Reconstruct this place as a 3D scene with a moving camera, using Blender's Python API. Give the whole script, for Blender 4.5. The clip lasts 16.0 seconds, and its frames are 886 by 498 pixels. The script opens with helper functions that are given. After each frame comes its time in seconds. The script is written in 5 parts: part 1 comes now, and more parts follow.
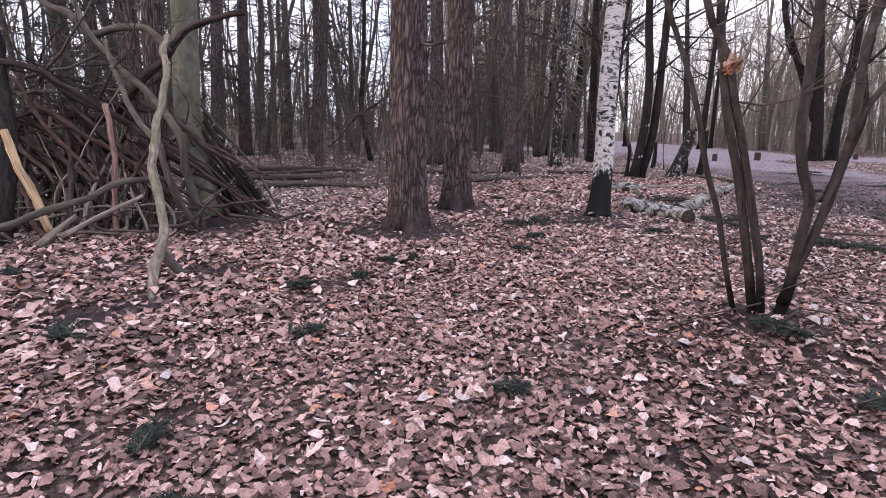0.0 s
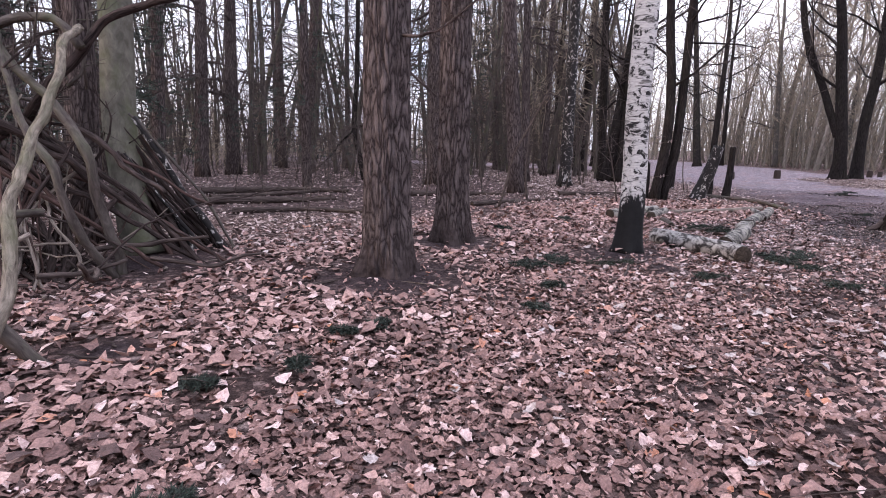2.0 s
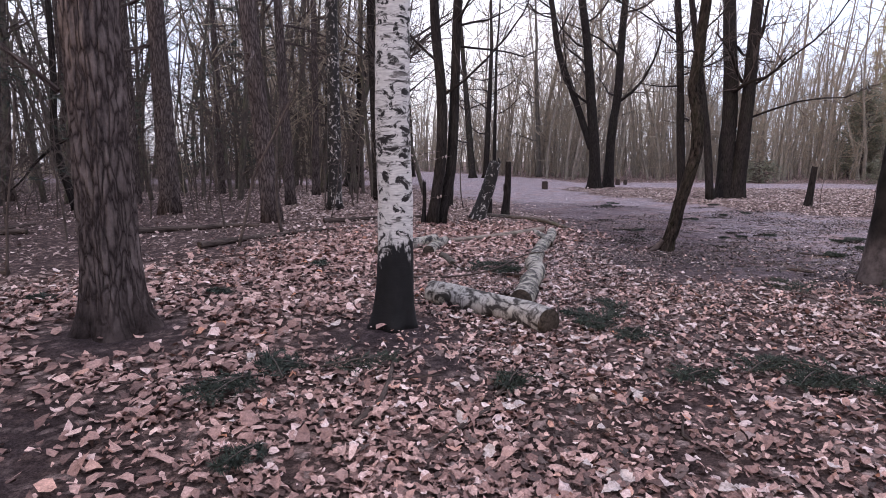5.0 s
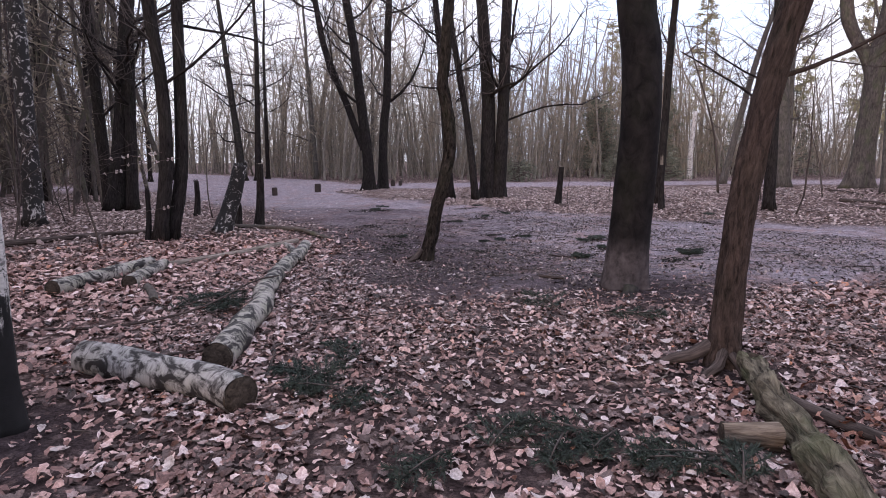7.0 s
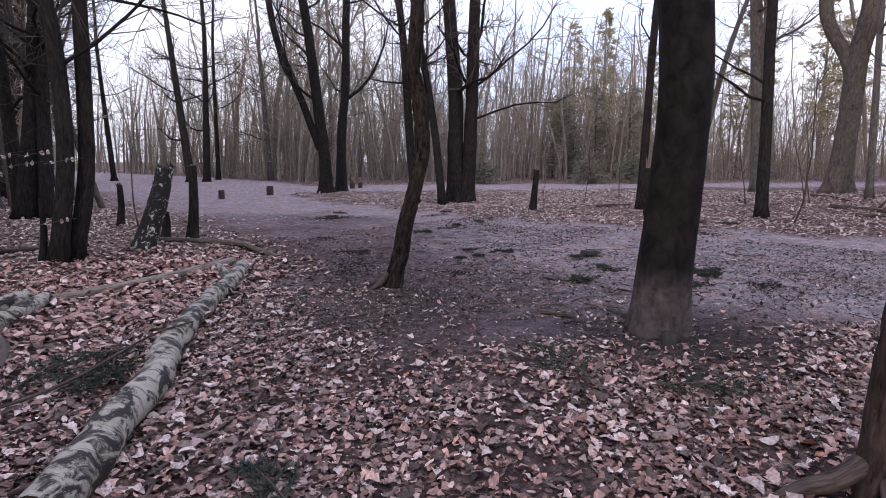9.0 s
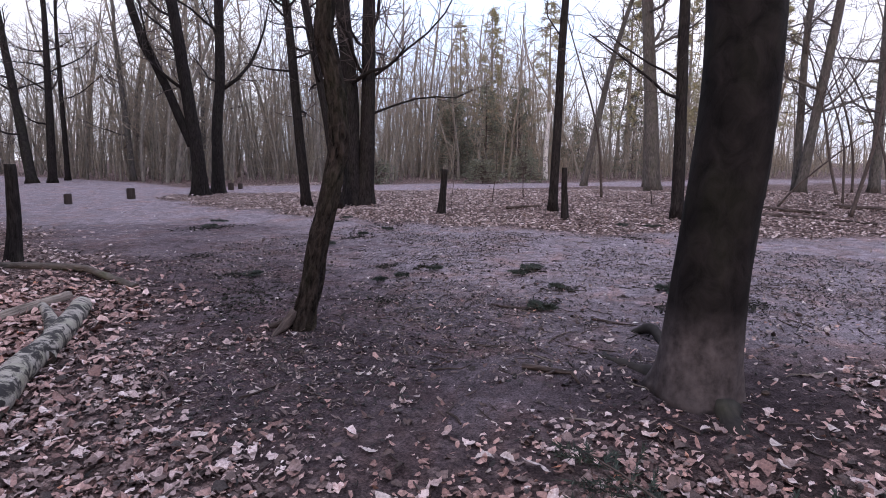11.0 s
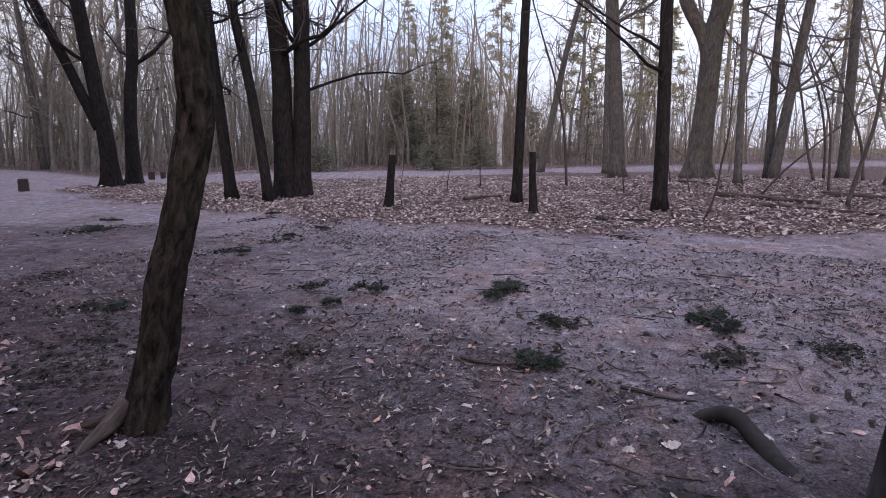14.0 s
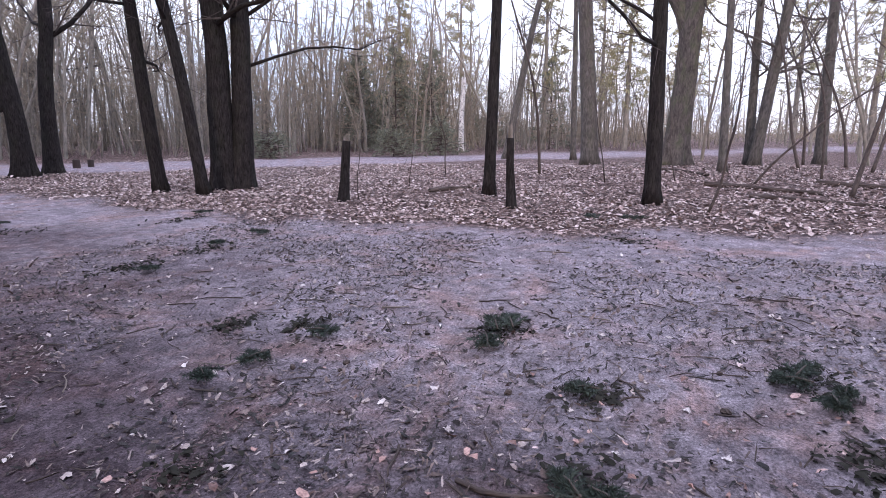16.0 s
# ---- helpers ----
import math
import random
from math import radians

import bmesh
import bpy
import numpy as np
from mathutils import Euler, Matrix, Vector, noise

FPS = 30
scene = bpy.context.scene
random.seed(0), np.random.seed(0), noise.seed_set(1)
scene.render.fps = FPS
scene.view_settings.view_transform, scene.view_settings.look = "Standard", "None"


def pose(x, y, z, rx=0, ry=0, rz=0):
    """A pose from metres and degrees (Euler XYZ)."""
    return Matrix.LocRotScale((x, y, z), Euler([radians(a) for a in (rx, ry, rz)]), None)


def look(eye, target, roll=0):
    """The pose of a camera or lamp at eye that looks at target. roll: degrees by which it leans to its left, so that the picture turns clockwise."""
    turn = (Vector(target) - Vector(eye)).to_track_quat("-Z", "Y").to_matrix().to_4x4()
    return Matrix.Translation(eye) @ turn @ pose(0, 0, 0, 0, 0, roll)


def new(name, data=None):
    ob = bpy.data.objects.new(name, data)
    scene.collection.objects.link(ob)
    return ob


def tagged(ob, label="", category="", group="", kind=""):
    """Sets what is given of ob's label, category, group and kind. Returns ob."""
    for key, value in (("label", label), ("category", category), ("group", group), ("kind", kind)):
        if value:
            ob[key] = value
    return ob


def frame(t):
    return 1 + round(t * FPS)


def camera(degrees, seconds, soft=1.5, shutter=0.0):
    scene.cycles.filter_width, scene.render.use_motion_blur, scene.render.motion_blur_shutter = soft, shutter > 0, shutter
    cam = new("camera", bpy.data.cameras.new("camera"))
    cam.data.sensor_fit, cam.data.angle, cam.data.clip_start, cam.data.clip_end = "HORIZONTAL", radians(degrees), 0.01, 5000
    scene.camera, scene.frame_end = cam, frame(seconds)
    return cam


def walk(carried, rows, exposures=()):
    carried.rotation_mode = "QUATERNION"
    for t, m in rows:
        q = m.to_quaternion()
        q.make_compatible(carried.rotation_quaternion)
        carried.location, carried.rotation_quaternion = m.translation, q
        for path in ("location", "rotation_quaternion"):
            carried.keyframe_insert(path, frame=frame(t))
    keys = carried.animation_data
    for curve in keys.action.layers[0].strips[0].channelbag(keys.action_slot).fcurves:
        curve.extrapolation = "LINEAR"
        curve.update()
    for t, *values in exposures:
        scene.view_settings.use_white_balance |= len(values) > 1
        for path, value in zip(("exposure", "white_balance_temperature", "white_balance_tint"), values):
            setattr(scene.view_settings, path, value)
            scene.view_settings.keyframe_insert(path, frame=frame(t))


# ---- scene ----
cam = camera(74.6, 16.0, soft=0.9)
PATH = [
    (0, (0.151, -0.23, 1.537), (0.118, 1.729, 1.132), 0.8),
    (0.5, (0.121, 0.083, 1.573), (0.037, 2.042, 1.183), 0.8),
    (1, (0.189, 0.544, 1.536), (0.064, 2.503, 1.154), 0.8),
    (1.5, (0.288, 1.044, 1.561), (0.189, 3.007, 1.189), 0.7),
    (2, (0.265, 1.597, 1.529), (0.219, 3.566, 1.18), 0.7),
    (2.5, (0.399, 2.139, 1.492), (0.425, 4.111, 1.158), 0.8),
    (3, (0.56, 2.712, 1.557), (0.679, 4.68, 1.227), 0.8),
    (3.2, (0.607, 2.921, 1.562), (0.77, 4.888, 1.239), 0.75),
    (5.5, (1.59, 4.469, 1.656), (2.418, 6.266, 1.364), -0.3),
    (6, (1.929, 4.609, 1.644), (2.954, 6.304, 1.363), -0.35),
    (6.5, (2.193, 4.941, 1.704), (3.373, 6.529, 1.409), -0.35),
    (7, (2.509, 5.19, 1.676), (3.775, 6.709, 1.372), -0.3),
    (7.5, (2.777, 5.448, 1.7), (4.119, 6.902, 1.408), -0.25),
    (8, (3.034, 5.778, 1.738), (4.378, 7.227, 1.435), -0.2),
    (10.5, (4.274, 7.966, 1.636), (5.809, 9.213, 1.34), 0.2),
    (11, (4.536, 8.249, 1.688), (6.157, 9.38, 1.383), 0.2),
    (11.5, (4.929, 8.428, 1.617), (6.592, 9.495, 1.301), 0.2),
    (12, (5.206, 8.659, 1.622), (6.884, 9.702, 1.311), 0.15),
    (12.5, (5.505, 8.981, 1.679), (7.176, 10.039, 1.381), 0.1),
    (13, (5.857, 9.184, 1.657), (7.533, 10.23, 1.346), 0.1),
    (13.5, (6.168, 9.287, 1.66), (7.862, 10.297, 1.326), 0.1),
    (14, (6.416, 9.481, 1.628), (8.12, 10.467, 1.278), 0.05),
    (14.5, (6.664, 9.728, 1.62), (8.369, 10.708, 1.255), 0),
    (15, (7.095, 9.905, 1.606), (8.818, 10.842, 1.217), 0),
    (15.5, (7.494, 10.169, 1.601), (9.248, 11.042, 1.2), 0.1),
    (16, (7.885, 10.436, 1.621), (9.647, 11.295, 1.222), 0.1),
]
walk(cam, [(t, look(eye, target, roll)) for t, eye, target, roll in PATH], [(0.0, 0.56, 5980, 21), (1.5, 0.58, 5970, 21), (3.2, 0.52, 5980, 21), (5.5, 0.27, 6010, 21), (6.3, 0.24, 5950, 21), (8.0, 0.0, 5840, 21), (10.5, 0.15, 5760, 21), (12.0, -0.2, 5740, 21), (13.5, -0.2, 5700, 20), (14.5, 0.17, 5600, 20), (15.5, 0.56, 5560, 20), (16.0, 0.6, 5560, 20)])

# ---- light: evening sky, a white cloud veil, low weak sun behind the walker ----
world = bpy.data.worlds.new("evening_sky")
scene.world = world
world.use_nodes = True
wn, wl = world.node_tree.nodes, world.node_tree.links
sky = wn.new("ShaderNodeTexSky")
sky.sky_type, sky.sun_disc = "NISHITA", False
SUN_EL, SUN_AZ = radians(7), radians(245)
sky.sun_elevation, sky.sun_rotation = SUN_EL, SUN_AZ
sky.air_density, sky.dust_density, sky.ozone_density = 1.0, 1.5, 2.0
# thin overcast, three times brighter overhead than at the horizon
way = wn.new("ShaderNodeTexCoord")
split = wn.new("ShaderNodeSeparateXYZ")
wl.new(way.outputs["Generated"], split.inputs[0])
veil = wn.new("ShaderNodeMapRange")
veil.inputs["From Min"].default_value, veil.inputs["From Max"].default_value = 0.0, 1.0
veil.inputs["To Min"].default_value, veil.inputs["To Max"].default_value = 10.0, 21.0
wl.new(split.outputs["Z"], veil.inputs["Value"])
cloud = wn.new("ShaderNodeTexNoise")
cloud.inputs["Scale"].default_value, cloud.inputs["Detail"].default_value = 3.5, 5
wl.new(way.outputs["Generated"], cloud.inputs["Vector"])
tone = wn.new("ShaderNodeValToRGB")
tone.color_ramp.elements[0].position, tone.color_ramp.elements[0].color = 0.38, (0.8, 0.88, 1.0, 1)
tone.color_ramp.elements[1].position, tone.color_ramp.elements[1].color = 0.6, (1.0, 0.97, 0.95, 1)
wl.new(cloud.outputs["Fac"], tone.inputs[0])
lit = wn.new("ShaderNodeVectorMath")
lit.operation = "SCALE"
wl.new(tone.outputs[0], lit.inputs[0])
wl.new(veil.outputs[0], lit.inputs["Scale"])
both = wn.new("ShaderNodeMix")
both.data_type = "RGBA"
both.inputs[0].default_value = 0.8
wl.new(sky.outputs[0], both.inputs[6])
wl.new(lit.outputs[0], both.inputs[7])
wl.new(both.outputs[2], wn["Background"].inputs[0])
wn["Background"].inputs[1].default_value = 0.12
sun = new("sun", bpy.data.lights.new("sun", "SUN"))
sun.data.energy, sun.data.angle, sun.data.color = 1.9, radians(12), (1.0, 0.76, 0.5)
to_sun = Vector((math.sin(SUN_AZ) * math.cos(SUN_EL), math.cos(SUN_AZ) * math.cos(SUN_EL), math.sin(SUN_EL)))
sun.matrix_world = look((0, 0, 30), Vector((0, 0, 30)) - to_sun)


# ---- materials ----
def material(name, rough=0.85, spec=0.3):
    m = bpy.data.materials.new(name)
    m.use_nodes = True
    n = m.node_tree.nodes
    n["Principled BSDF"].inputs["Roughness"].default_value = rough
    n["Principled BSDF"].inputs["Specular IOR Level"].default_value = spec
    return m, n, m.node_tree.links, n["Principled BSDF"]


def node(n, kind, **values):
    k = n.new(kind)
    for key, v in values.items():
        k.inputs[key.replace("_", " ")].default_value = v
    return k


def coords(n, l, scale=(1, 1, 1), world_space=False):
    if world_space:
        src = n.new("ShaderNodeNewGeometry").outputs["Position"]
    else:
        grain = n.new("ShaderNodeAttribute")
        grain.attribute_name = "grain"
        src = grain.outputs["Vector"]
    mp = n.new("ShaderNodeMapping")
    mp.inputs["Scale"].default_value = scale
    l.new(src, mp.inputs[0])
    return mp.outputs[0]


def ramp(n, l, src, stops):
    r = n.new("ShaderNodeValToRGB")
    while len(r.color_ramp.elements) < len(stops):
        r.color_ramp.elements.new(0.5)
    for e, (p, c) in zip(r.color_ramp.elements, stops):
        e.position, e.color = p, (*c, 1)
    l.new(src, r.inputs[0])
    return r.outputs[0]


def mix(n, l, fac, a, b, blend="MIX"):
    k = n.new("ShaderNodeMix")
    k.data_type, k.blend_type = "RGBA", blend
    for src, i in ((fac, 0), (a, 6), (b, 7)):
        if isinstance(src, (int, float)):
            k.inputs[i].default_value = src
        elif isinstance(src, tuple):
            k.inputs[i].default_value = (*src, 1)
        else:
            l.new(src, k.inputs[i])
    return k.outputs[2]


def noise_out(n, l, vec, scale, detail=4, rough=0.6, dist=0.0):
    k = node(n, "ShaderNodeTexNoise", Scale=scale, Detail=detail, Roughness=rough, Distortion=dist)
    l.new(vec, k.inputs["Vector"])
    return k.outputs["Fac"]


def bump(n, l, b, height, strength, dist):
    k = node(n, "ShaderNodeBump", Strength=strength, Distance=dist)
    l.new(height, k.inputs["Height"])
    l.new(k.outputs[0], b.inputs["Normal"])


def bark(name, dark, light, stretch=0.18, scale=26, depth=0.02, green=0.0, rough=0.9):
    m, n, l, b = material(name, rough, 0.06)
    v = coords(n, l, (1, 1, stretch))
    fine, big = noise_out(n, l, v, scale, 6, 0.65, 0.6), noise_out(n, l, coords(n, l), 2.3, 3)
    col = ramp(n, l, fine, [(0.32, dark), (0.55, tuple((a + c) / 2 for a, c in zip(dark, light))), (0.75, light)])
    col = mix(n, l, 0.5, col, ramp(n, l, big, [(0.35, (0.35, 0.35, 0.35)), (0.7, (0.7, 0.68, 0.66))]), "OVERLAY")
    if green:
        moss = ramp(n, l, noise_out(n, l, coords(n, l, (1, 1, 0.5)), 3.1, 5), [(0.48, (0, 0, 0)), (0.68, (green,) * 3)])
        col = mix(n, l, moss, col, (0.09, 0.105, 0.05))
    l.new(col, b.inputs["Base Color"])
    bump(n, l, b, fine, 0.9, depth)
    return m


def fir_bark():
    """Long interlaced plates, pale on the ridge and near black in the furrows."""
    m, n, l, b = material("fir_bark", 0.95, 0.06)
    v = coords(n, l, (1, 1, 0.2))
    warp = node(n, "ShaderNodeTexNoise", Scale=9, Detail=4)
    l.new(v, warp.inputs["Vector"])
    k = node(n, "ShaderNodeTexVoronoi", Scale=19, Randomness=1.0)
    k.feature = "DISTANCE_TO_EDGE"
    l.new(mix(n, l, 0.16, v, warp.outputs["Color"], "ADD"), k.inputs["Vector"])
    fine = noise_out(n, l, coords(n, l, (1, 1, 0.3)), 70, 6, 0.7)
    scale = noise_out(n, l, coords(n, l, (1, 1, 2.2)), 16, 4, 0.6, 0.8)
    plate = ramp(n, l, k.outputs["Distance"], [(0.0, (0.03, 0.024, 0.024)), (0.07, (0.06, 0.049, 0.049)), (0.2, (0.105, 0.088, 0.087)), (0.45, (0.145, 0.124, 0.122))])
    col = mix(n, l, 0.55, plate, ramp(n, l, fine, [(0.3, (0.3, 0.28, 0.275)), (0.7, (0.74, 0.7, 0.69))]), "OVERLAY")
    col = mix(n, l, 0.25, col, ramp(n, l, scale, [(0.35, (0.34, 0.32, 0.32)), (0.6, (0.6, 0.58, 0.57))]), "OVERLAY")
    big = ramp(n, l, noise_out(n, l, coords(n, l), 1.6, 3), [(0.35, (0.34, 0.33, 0.33)), (0.7, (0.6, 0.58, 0.55))])
    col = mix(n, l, 0.35, col, big, "OVERLAY")
    l.new(col, b.inputs["Base Color"])
    h = mix(n, l, 0.3, ramp(n, l, k.outputs["Distance"], [(0, (0, 0, 0)), (0.25, (1, 1, 1))]), fine)
    bump(n, l, b, h, 0.8, 0.02)
    return m


def birch_bark(name, white=(0.62, 0.58, 0.56), lichen=0.0, black=(0.56, 0.62), long=1.9, scale=7.5):
    m, n, l, b = material(name, 0.75, 0.3)
    band = noise_out(n, l, coords(n, l, (0.8, 0.8, 4.5)), 5.5, 5, 0.65, 0.4)
    patch = noise_out(n, l, coords(n, l, (1, 1, long)), scale, 6, 0.68, 1.0)
    base = ramp(n, l, noise_out(n, l, coords(n, l, (1, 1, 5)), 14, 5), [(0.3, tuple(0.62 * c for c in white)), (0.62, white)])
    if lichen:
        base = mix(n, l, ramp(n, l, noise_out(n, l, coords(n, l), 6, 4), [(0.45, (0, 0, 0)), (0.6, (lichen,) * 3)]), base, (0.16, 0.17, 0.09))
    col = mix(n, l, ramp(n, l, band, [(0.56, (0, 0, 0)), (0.62, (0.85, 0.85, 0.85))]), base, (0.07, 0.059, 0.057))
    col = mix(n, l, ramp(n, l, patch, [(black[0], (0, 0, 0)), (black[1], (1, 1, 1))]), col, (0.016, 0.013, 0.013))
    l.new(col, b.inputs["Base Color"])
    bump(n, l, b, mix(n, l, 0.5, band, patch), 0.7, 0.012)
    return m


def foot_toned(m, height, spread, colour, soft=0.045):
    """Bark with a ragged band of another colour round the foot, up to that height."""
    n, l = m.node_tree.nodes, m.node_tree.links
    b = n["Principled BSDF"]
    before = b.inputs["Base Color"].links[0].from_socket
    v = coords(n, l)
    cut = n.new("ShaderNodeSeparateXYZ")
    l.new(v, cut.inputs[0])
    add = n.new("ShaderNodeMath")
    add.operation = "MULTIPLY_ADD"
    l.new(noise_out(n, l, coords(n, l, (1, 1, 0.35)), 11, 5, 0.7), add.inputs[0])
    add.inputs[1].default_value = spread
    l.new(cut.outputs["Z"], add.inputs[2])
    edge = node(n, "ShaderNodeMapRange", From_Min=height + spread * 0.5 - soft, From_Max=height + spread * 0.5 + soft, To_Min=1.0, To_Max=0.0)
    l.new(add.outputs[0], edge.inputs["Value"])
    grain = ramp(n, l, noise_out(n, l, coords(n, l, (1, 1, 0.8)), 14, 7), [(0.3, tuple(0.45 * c for c in colour)), (0.7, tuple(1.5 * c for c in colour))])
    l.new(mix(n, l, edge.outputs[0], before, grain), b.inputs["Base Color"])
    return m


def leaf_material(name, stops):
    m, n, l, b = material(name, 0.7, 0.35)
    rnd = n.new("ShaderNodeNewGeometry").outputs["Random Per Island"]
    col = ramp(n, l, rnd, stops)
    spot = ramp(n, l, noise_out(n, l, coords(n, l, world_space=True), 85, 4), [(0.35, (0.32, 0.3, 0.3)), (0.65, (0.62, 0.6, 0.6))])
    blotch = ramp(n, l, noise_out(n, l, coords(n, l, world_space=True), 32, 5, 0.7, 0.6), [(0.34, (0.26, 0.24, 0.24)), (0.5, (0.5, 0.5, 0.5)), (0.66, (0.68, 0.66, 0.65))])
    col = mix(n, l, 0.7, mix(n, l, 0.7, col, spot, "OVERLAY"), blotch, "OVERLAY")
    l.new(col, b.inputs["Base Color"])
    bump(n, l, b, noise_out(n, l, coords(n, l, world_space=True), 70, 4), 1.0, 0.012)
    return m


def ground_material():
    m, n, l, b = material("forest_soil", 0.95, 0.08)
    p = coords(n, l, world_space=True)
    bare = n.new("ShaderNodeAttribute")
    bare.attribute_name = "bare"
    wet, fine, grit = noise_out(n, l, p, 0.55, 5, 0.6), noise_out(n, l, p, 7, 8, 0.78, 0.5), noise_out(n, l, p, 60, 5, 0.75)
    soil = ramp(n, l, fine, [(0.3, (0.028, 0.021, 0.023)), (0.52, (0.082, 0.061, 0.069)), (0.75, (0.185, 0.143, 0.16))])
    sand = ramp(n, l, fine, [(0.25, (0.095, 0.082, 0.093)), (0.48, (0.22, 0.187, 0.206)), (0.78, (0.42, 0.362, 0.396))])
    pale = n.new("ShaderNodeAttribute")
    pale.attribute_name = "sandy"
    patch = n.new("ShaderNodeMath")
    patch.operation = "MULTIPLY_ADD"
    l.new(wet, patch.inputs[0])
    patch.inputs[1].default_value = 0.9
    l.new(pale.outputs["Fac"], patch.inputs[2])
    sand = mix(n, l, ramp(n, l, patch.outputs[0], [(0.45, (0.0, 0.0, 0.0)), (1.15, (1.0, 1.0, 1.0))]), soil, sand)
    blot = ramp(n, l, noise_out(n, l, p, 2.3, 7, 0.72, 1.2), [(0.3, (0.22, 0.21, 0.215)), (0.5, (0.5, 0.5, 0.5)), (0.68, (0.74, 0.73, 0.74))])
    sand = mix(n, l, 0.75, sand, blot, "OVERLAY")
    rust = ramp(n, l, noise_out(n, l, p, 1.3, 6, 0.7, 0.8), [(0.48, (0, 0, 0)), (0.66, (0.75, 0.75, 0.75))])
    sand = mix(n, l, rust, sand, mix(n, l, 1.0, sand, (1.12, 0.86, 0.72), "MULTIPLY"))
    cell = node(n, "ShaderNodeTexVoronoi", Scale=13.0, Randomness=1.0)
    warp = mix(n, l, 0.05, p, noise_out(n, l, p, 20, 2), "ADD")
    l.new(warp, cell.inputs["Vector"])
    sep = n.new("ShaderNodeSeparateColor")
    l.new(cell.outputs["Color"], sep.inputs[0])
    leafy = ramp(n, l, sep.outputs[0], [(0.0, (0.045, 0.031, 0.029)), (0.35, (0.13, 0.086, 0.077)), (0.65, (0.25, 0.168, 0.148)), (1.0, (0.42, 0.315, 0.29))])
    leafy = mix(n, l, ramp(n, l, cell.outputs["Distance"], [(0.25, (0, 0, 0)), (0.6, (0.8, 0.8, 0.8))]), leafy, (0.05, 0.033, 0.03))
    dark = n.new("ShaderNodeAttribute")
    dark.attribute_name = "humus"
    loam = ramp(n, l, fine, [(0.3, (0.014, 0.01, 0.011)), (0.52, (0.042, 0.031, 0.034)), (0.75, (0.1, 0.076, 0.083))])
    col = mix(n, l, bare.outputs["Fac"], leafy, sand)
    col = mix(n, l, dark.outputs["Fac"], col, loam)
    col = mix(n, l, 0.85, col, ramp(n, l, grit, [(0.34, (0.12, 0.12, 0.12)), (0.5, (0.46, 0.455, 0.46)), (0.66, (0.84, 0.83, 0.84))]), "OVERLAY")
    l.new(col, b.inputs["Base Color"])
    bump(n, l, b, mix(n, l, 0.5, fine, grit), 1.0, 0.05)
    return m


M_FIR = fir_bark()
# fir bark with a darker foot that fades out upwards
M_FIRFOOT = foot_toned(fir_bark(), 0.3, 0.6, (0.045, 0.034, 0.033), 0.2)
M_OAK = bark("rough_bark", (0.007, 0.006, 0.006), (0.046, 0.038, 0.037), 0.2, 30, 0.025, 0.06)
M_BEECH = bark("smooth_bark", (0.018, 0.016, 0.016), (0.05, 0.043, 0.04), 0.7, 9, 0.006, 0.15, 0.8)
M_BEECHFOOT = foot_toned(bark("muddy_beech_bark", (0.006, 0.0052, 0.0055), (0.024, 0.02, 0.02), 0.7, 9, 0.006, 0.05, 0.8), 0.52, 0.12, (0.058, 0.048, 0.049), 0.13)
M_GREY = bark("grey_bark", (0.045, 0.037, 0.034), (0.15, 0.128, 0.117), 0.3, 18, 0.01, 0.45)
# grey bark lightened for distant trees, sunlit paleness painted in
M_SUNLIT = bark("sunlit_bark", (0.05, 0.044, 0.042), (0.16, 0.143, 0.133), 0.3, 18, 0.01, 0.2)
M_DENTREE = bark("green_bark", (0.09, 0.085, 0.07), (0.2, 0.185, 0.155), 0.6, 12, 0.006, 0.7)
M_DEAD = bark("dead_wood", (0.018, 0.014, 0.013), (0.14, 0.108, 0.099), 0.1, 40, 0.01, 0.05)
M_STICK = bark("dark_stick_bark", (0.009, 0.007, 0.007), (0.1, 0.074, 0.069), 0.12, 40, 0.008)
M_PALE = bark("bleached_wood", (0.07, 0.056, 0.048), (0.36, 0.3, 0.265), 0.08, 45, 0.01, 0.3)
M_RED = bark("reddish_wood", (0.05, 0.03, 0.027), (0.36, 0.23, 0.2), 0.08, 40, 0.008)
M_REDBROWN = bark("red_brown_bark", (0.022, 0.014, 0.013), (0.13, 0.082, 0.073), 0.12, 34, 0.01)
M_YELLOW = bark("fresh_wood", (0.16, 0.1, 0.055), (0.58, 0.43, 0.28), 0.06, 40, 0.006)
M_CHAR = bark("blackened_bark", (0.008, 0.007, 0.007), (0.03, 0.026, 0.026), 0.3, 30, 0.025)
# far bark is paled and warmed: haze and low sun put into its colour
M_HAZEBARK = bark("hazed_far_bark", (0.12, 0.105, 0.093), (0.34, 0.293, 0.25), 0.3, 8, 0.01, 0.2)
M_TWIG = bark("twig_bark", (0.05, 0.04, 0.038), (0.13, 0.105, 0.095), 0.4, 20, 0.004)
# far twigs carry the same painted haze
M_HAZETWIG = bark("hazed_far_twigs", (0.17, 0.144, 0.115), (0.42, 0.348, 0.262), 0.4, 10, 0.004)
M_BIRCH = birch_bark("birch_bark", (0.62, 0.58, 0.56), 0.0, (0.525, 0.575))
M_BIRCHFOOT = foot_toned(birch_bark("burnt_birch_bark", (0.6, 0.56, 0.54), 0.0, (0.515, 0.575), 1.5, 6.5), 0.72, 1.0, (0.006, 0.005, 0.0055))
M_BIRCHLOG = birch_bark("birch_log_bark", (0.33, 0.297, 0.268), 0.35, (0.465, 0.54), 0.9, 6.0)
